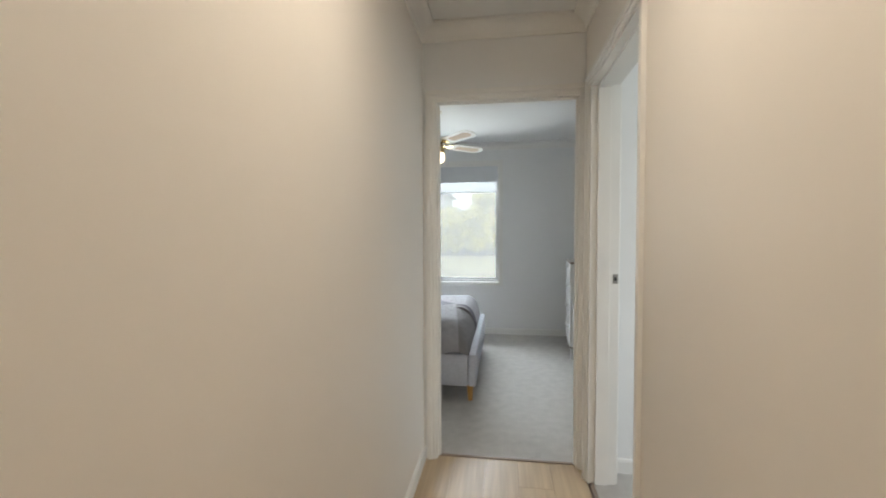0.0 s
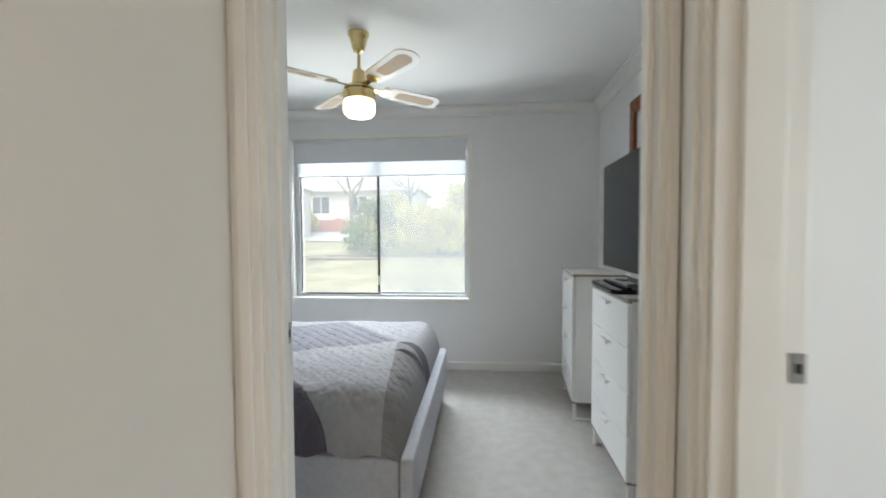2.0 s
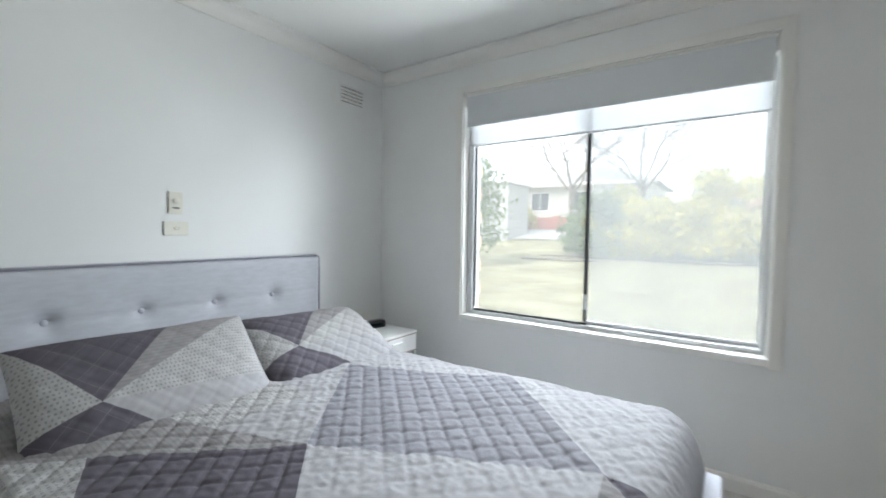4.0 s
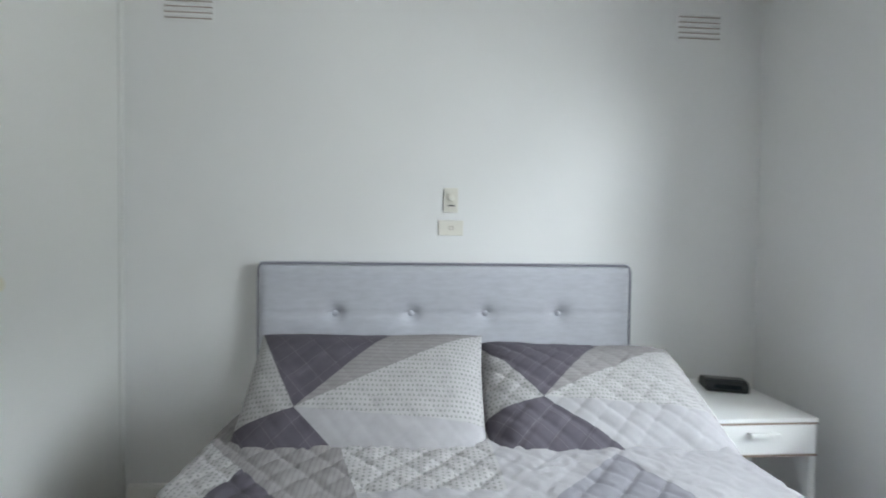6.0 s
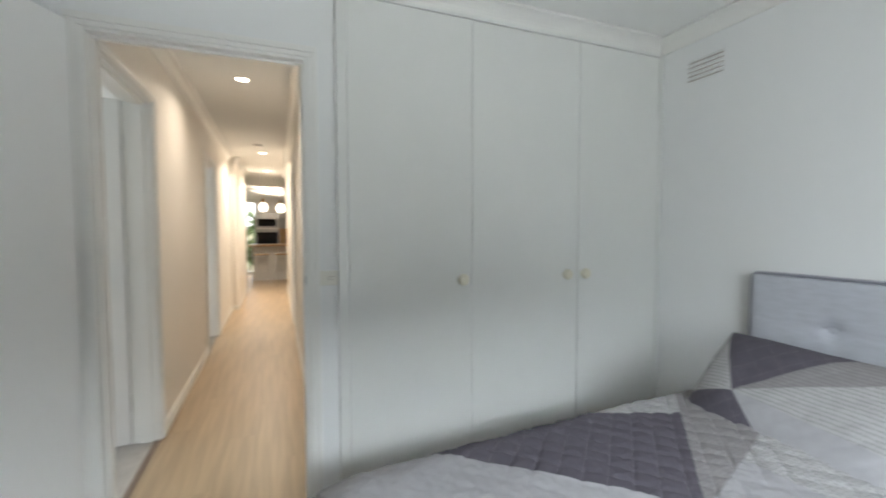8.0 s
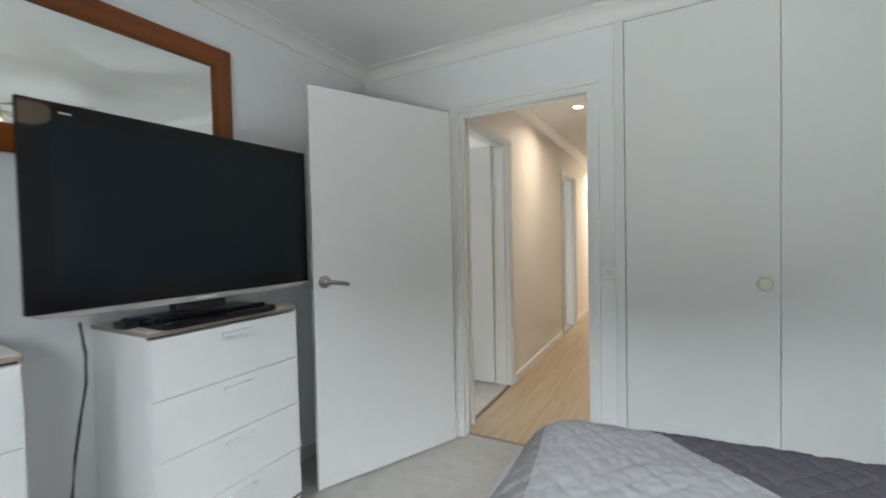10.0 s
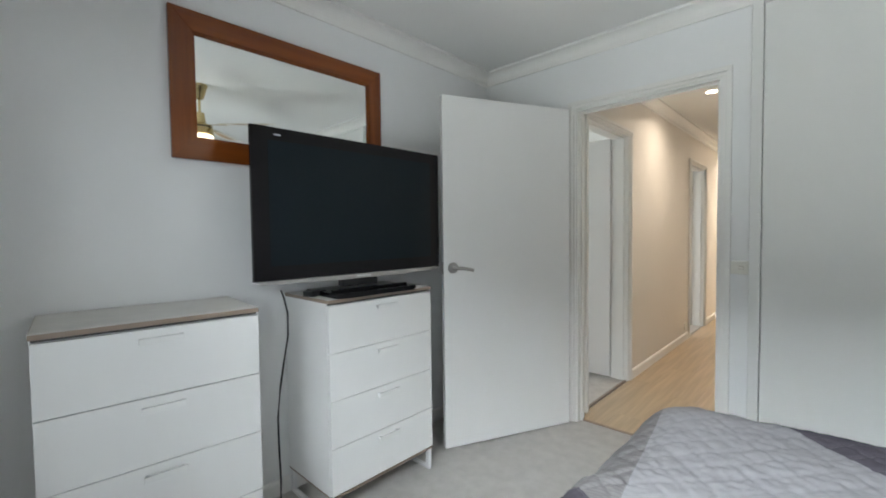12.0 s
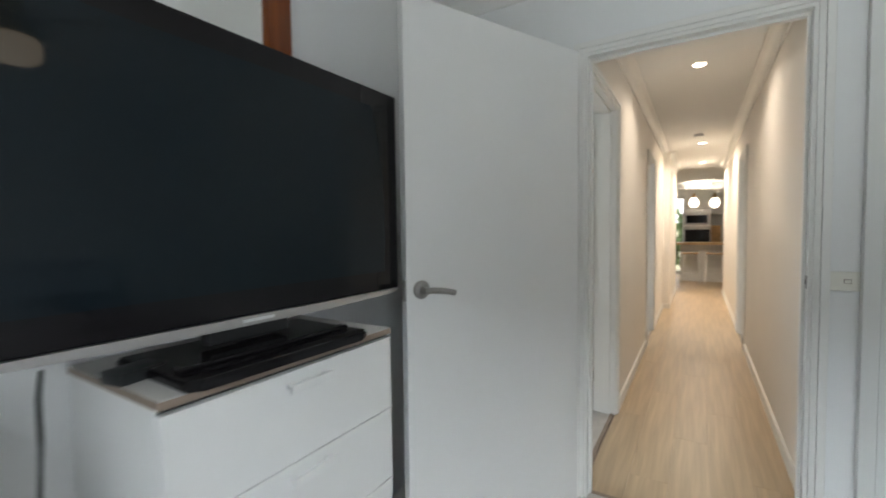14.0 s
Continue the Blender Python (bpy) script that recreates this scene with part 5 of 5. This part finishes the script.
def far_house(x, y, w, d, h, wallm, seed, label):
    z = ground_z(y) - 0.1
    top = thing("house", pose(x, y, z), label, "house")
    part("wall", box(bmesh.new(), -w / 2, w / 2, 0, d, 0, h), wallm, top)
    bm = bmesh.new()
    e = 0.5
    v = [bm.verts.new(p) for p in ((-w / 2 - e, -e, h), (w / 2 + e, -e, h), (w / 2 + e, d + e, h), (-w / 2 - e, d + e, h), (-w / 2 + d * 0.45, d / 2, h + 1.5), (w / 2 - d * 0.45, d / 2, h + 1.5))]
    for f in ((0, 1, 5, 4), (1, 2, 5), (2, 3, 4, 5), (3, 0, 4), (3, 2, 1, 0)):
        bm.faces.new([v[k] for k in f])
    part("roof", bm, M_TILE, top, "grey tiled hip roof")
    part("gutter", box(bmesh.new(), -w / 2 - e, w / 2 + e, -e - 0.1, -e, h - 0.12, h + 0.02), M_TRIM, top)
    for k in range(3):
        wx = -w / 2 + 1.15 + (w - 2.3) * k / 2
        fr = part("window", box(bmesh.new(), wx - 0.6, wx + 0.6, -0.04, 0.02, 1.05, 2.2), M_TRIM, top, "white framed window")
        part("pane", box(bmesh.new(), wx - 0.54, wx - 0.03, -0.06, -0.041, 1.11, 2.14), M_DARKGLASS, fr)
        part("pane", box(bmesh.new(), wx + 0.03, wx + 0.54, -0.06, -0.041, 1.11, 2.14), M_DARKGLASS, fr)
    return top


far_house(-6.9, 28.0, 7.2, 7.0, 2.6, M_RENDER, 1, "pale single storey house with grey tiled roof")
far_house(5.0, 40.0, 11.0, 9.0, 2.8, M_BRICK, 2, "brick single storey house behind the shrubs")
bw = thing("brick_fence", pose(-9.6, 26.9, ground_z(26.9) - 0.1), "low red brick front fence", "fence")
part("wall", box(bmesh.new(), -3.0, 3.4, 0, 0.23, 0, 0.78), mat("red brick fence", (0.42, 0.16, 0.12), 0.9, var=0.15, scale=8), bw)
for k in range(5):
    part("pier", box(bmesh.new(), -3.0 + 1.5 * k, -2.65 + 1.5 * k, -0.06, 0.29, 0, 0.88), mat("red brick pier", (0.42, 0.16, 0.12), 0.9, var=0.15, scale=8), bw)


def bare_tree(x, y, h, seed, label):
    rng = random.Random(seed)
    top = thing("bare_tree", pose(x, y, ground_z(y) - 0.1), label, "tree")
    bm = bmesh.new()

    def grow(p, d, length, r, depth):
        pts, q = [p], p
        for k in range(4):
            d = (d + Vector((rng.gauss(0, 0.16), rng.gauss(0, 0.16), rng.gauss(0.03, 0.1)))).normalized()
            q = q + d * length / 4
            pts.append(q)
        tube(bm, pts, r, 6)
        if depth:
            for k in range(3 if depth > 1 else 4):
                t = (d + Vector((rng.gauss(0, 0.65), rng.gauss(0, 0.65), rng.gauss(0.05, 0.3)))).normalized()
                grow(pts[-1 - (k % 2)], t, length * (0.62 + 0.2 * rng.random()), r * 0.58, depth - 1)

    trunk = bmesh.new()
    tube(trunk, [(0, 0, 0), (0.03, 0.0, h * 0.12), (0.0, 0.04, h * 0.25), (0.05, 0.0, h * 0.36)], 0.13, 9)
    part("trunk", trunk, M_BARK, top, "", True)
    for k in range(5):
        a = k * 1.26 + rng.random()
        grow(Vector((0.02, 0.02, h * (0.28 + 0.02 * k))), Vector((math.cos(a) * 0.8, math.sin(a) * 0.8, 0.8)).normalized(), h * 0.28, 0.06, 4)
    part("branches", bm, M_BARK, top, "bare winter branches")
    return top


bare_tree(-6.2, 24.2, 7.0, 11, "leafless spreading tree in front of the far house")
bare_tree(-3.4, 27.0, 7.0, 12, "leafless spreading tree behind the shrubs")

# ---- hall floor boards ----
fl = slab("floor_hall", HW - 0.12, HE + 0.02, -4.9, 2.765, -0.06, -0.012, M_EDGE, "pale oak laminate boards along the hall", "floor")
BW = (HE + 0.0 - HW) / 5
LEN = 1.28
lens_made = {}
for i in range(5):
    y = 2.764
    cut = (0.35, 1.0, 0.62, 0.2, 0.8)[i] * LEN
    while y > -4.899:
        length = min(cut, y + 4.9)
        key = round(length, 3)
        if key not in lens_made:
            lens_made[key] = mesh_of(box(bmesh.new(), -BW / 2 + 0.0003, BW / 2 - 0.0003, -length / 2 + 0.0003, length / 2 - 0.0003, -0.011, 0.0, 0.0005, 1), "board", M_OAK)
        ob = new("board", lens_made[key])
        ob.parent = fl
        ob.matrix_basis = pose(HW + BW * (i + 0.5), y - length / 2, 0)
        y -= length
        cut = LEN
bm = bmesh.new()
for x0, x1, y0, y1 in ((-2.5, 4.1, -8.4, -4.9), (HE + 0.14, 4.1, -4.9, -2.7)):
    x = x0
    while x < x1 - 0.01:
        y = y0 - random.random() * 0.9
        while y < y1 - 0.01:
            a, b = max(y, y0), min(y + LEN, y1)
            if b - a > 0.02:
                box(bm, x + 0.0006, min(x + 0.174, x1) - 0.0006, a + 0.0006, b - 0.0006, -0.011, 0.0)
            y += LEN
        x += 0.174
kf = slab("floor_kitchen", -2.5, 4.1, -8.4, -2.7, -0.06, -0.0125, M_EDGE, "pale oak laminate boards in the kitchen", "floor")
tagged(part("boards", bm, M_OAK, kf), kind="stuff")
solid("threshold_strip", box(bmesh.new(), DX0 + 0.02, DX1 - 0.02, 2.755, 2.775, -0.002, 0.005, 0.002), M_EDGE, "narrow brown trim where carpet meets boards", "trim", "structure")
solid("threshold_strip", box(bmesh.new(), HE + 0.012, HE + 0.032, AY0 + 0.02, AY1 - 0.02, -0.002, 0.005, 0.002), M_EDGE, "narrow brown trim where carpet meets boards", "trim", "structure")
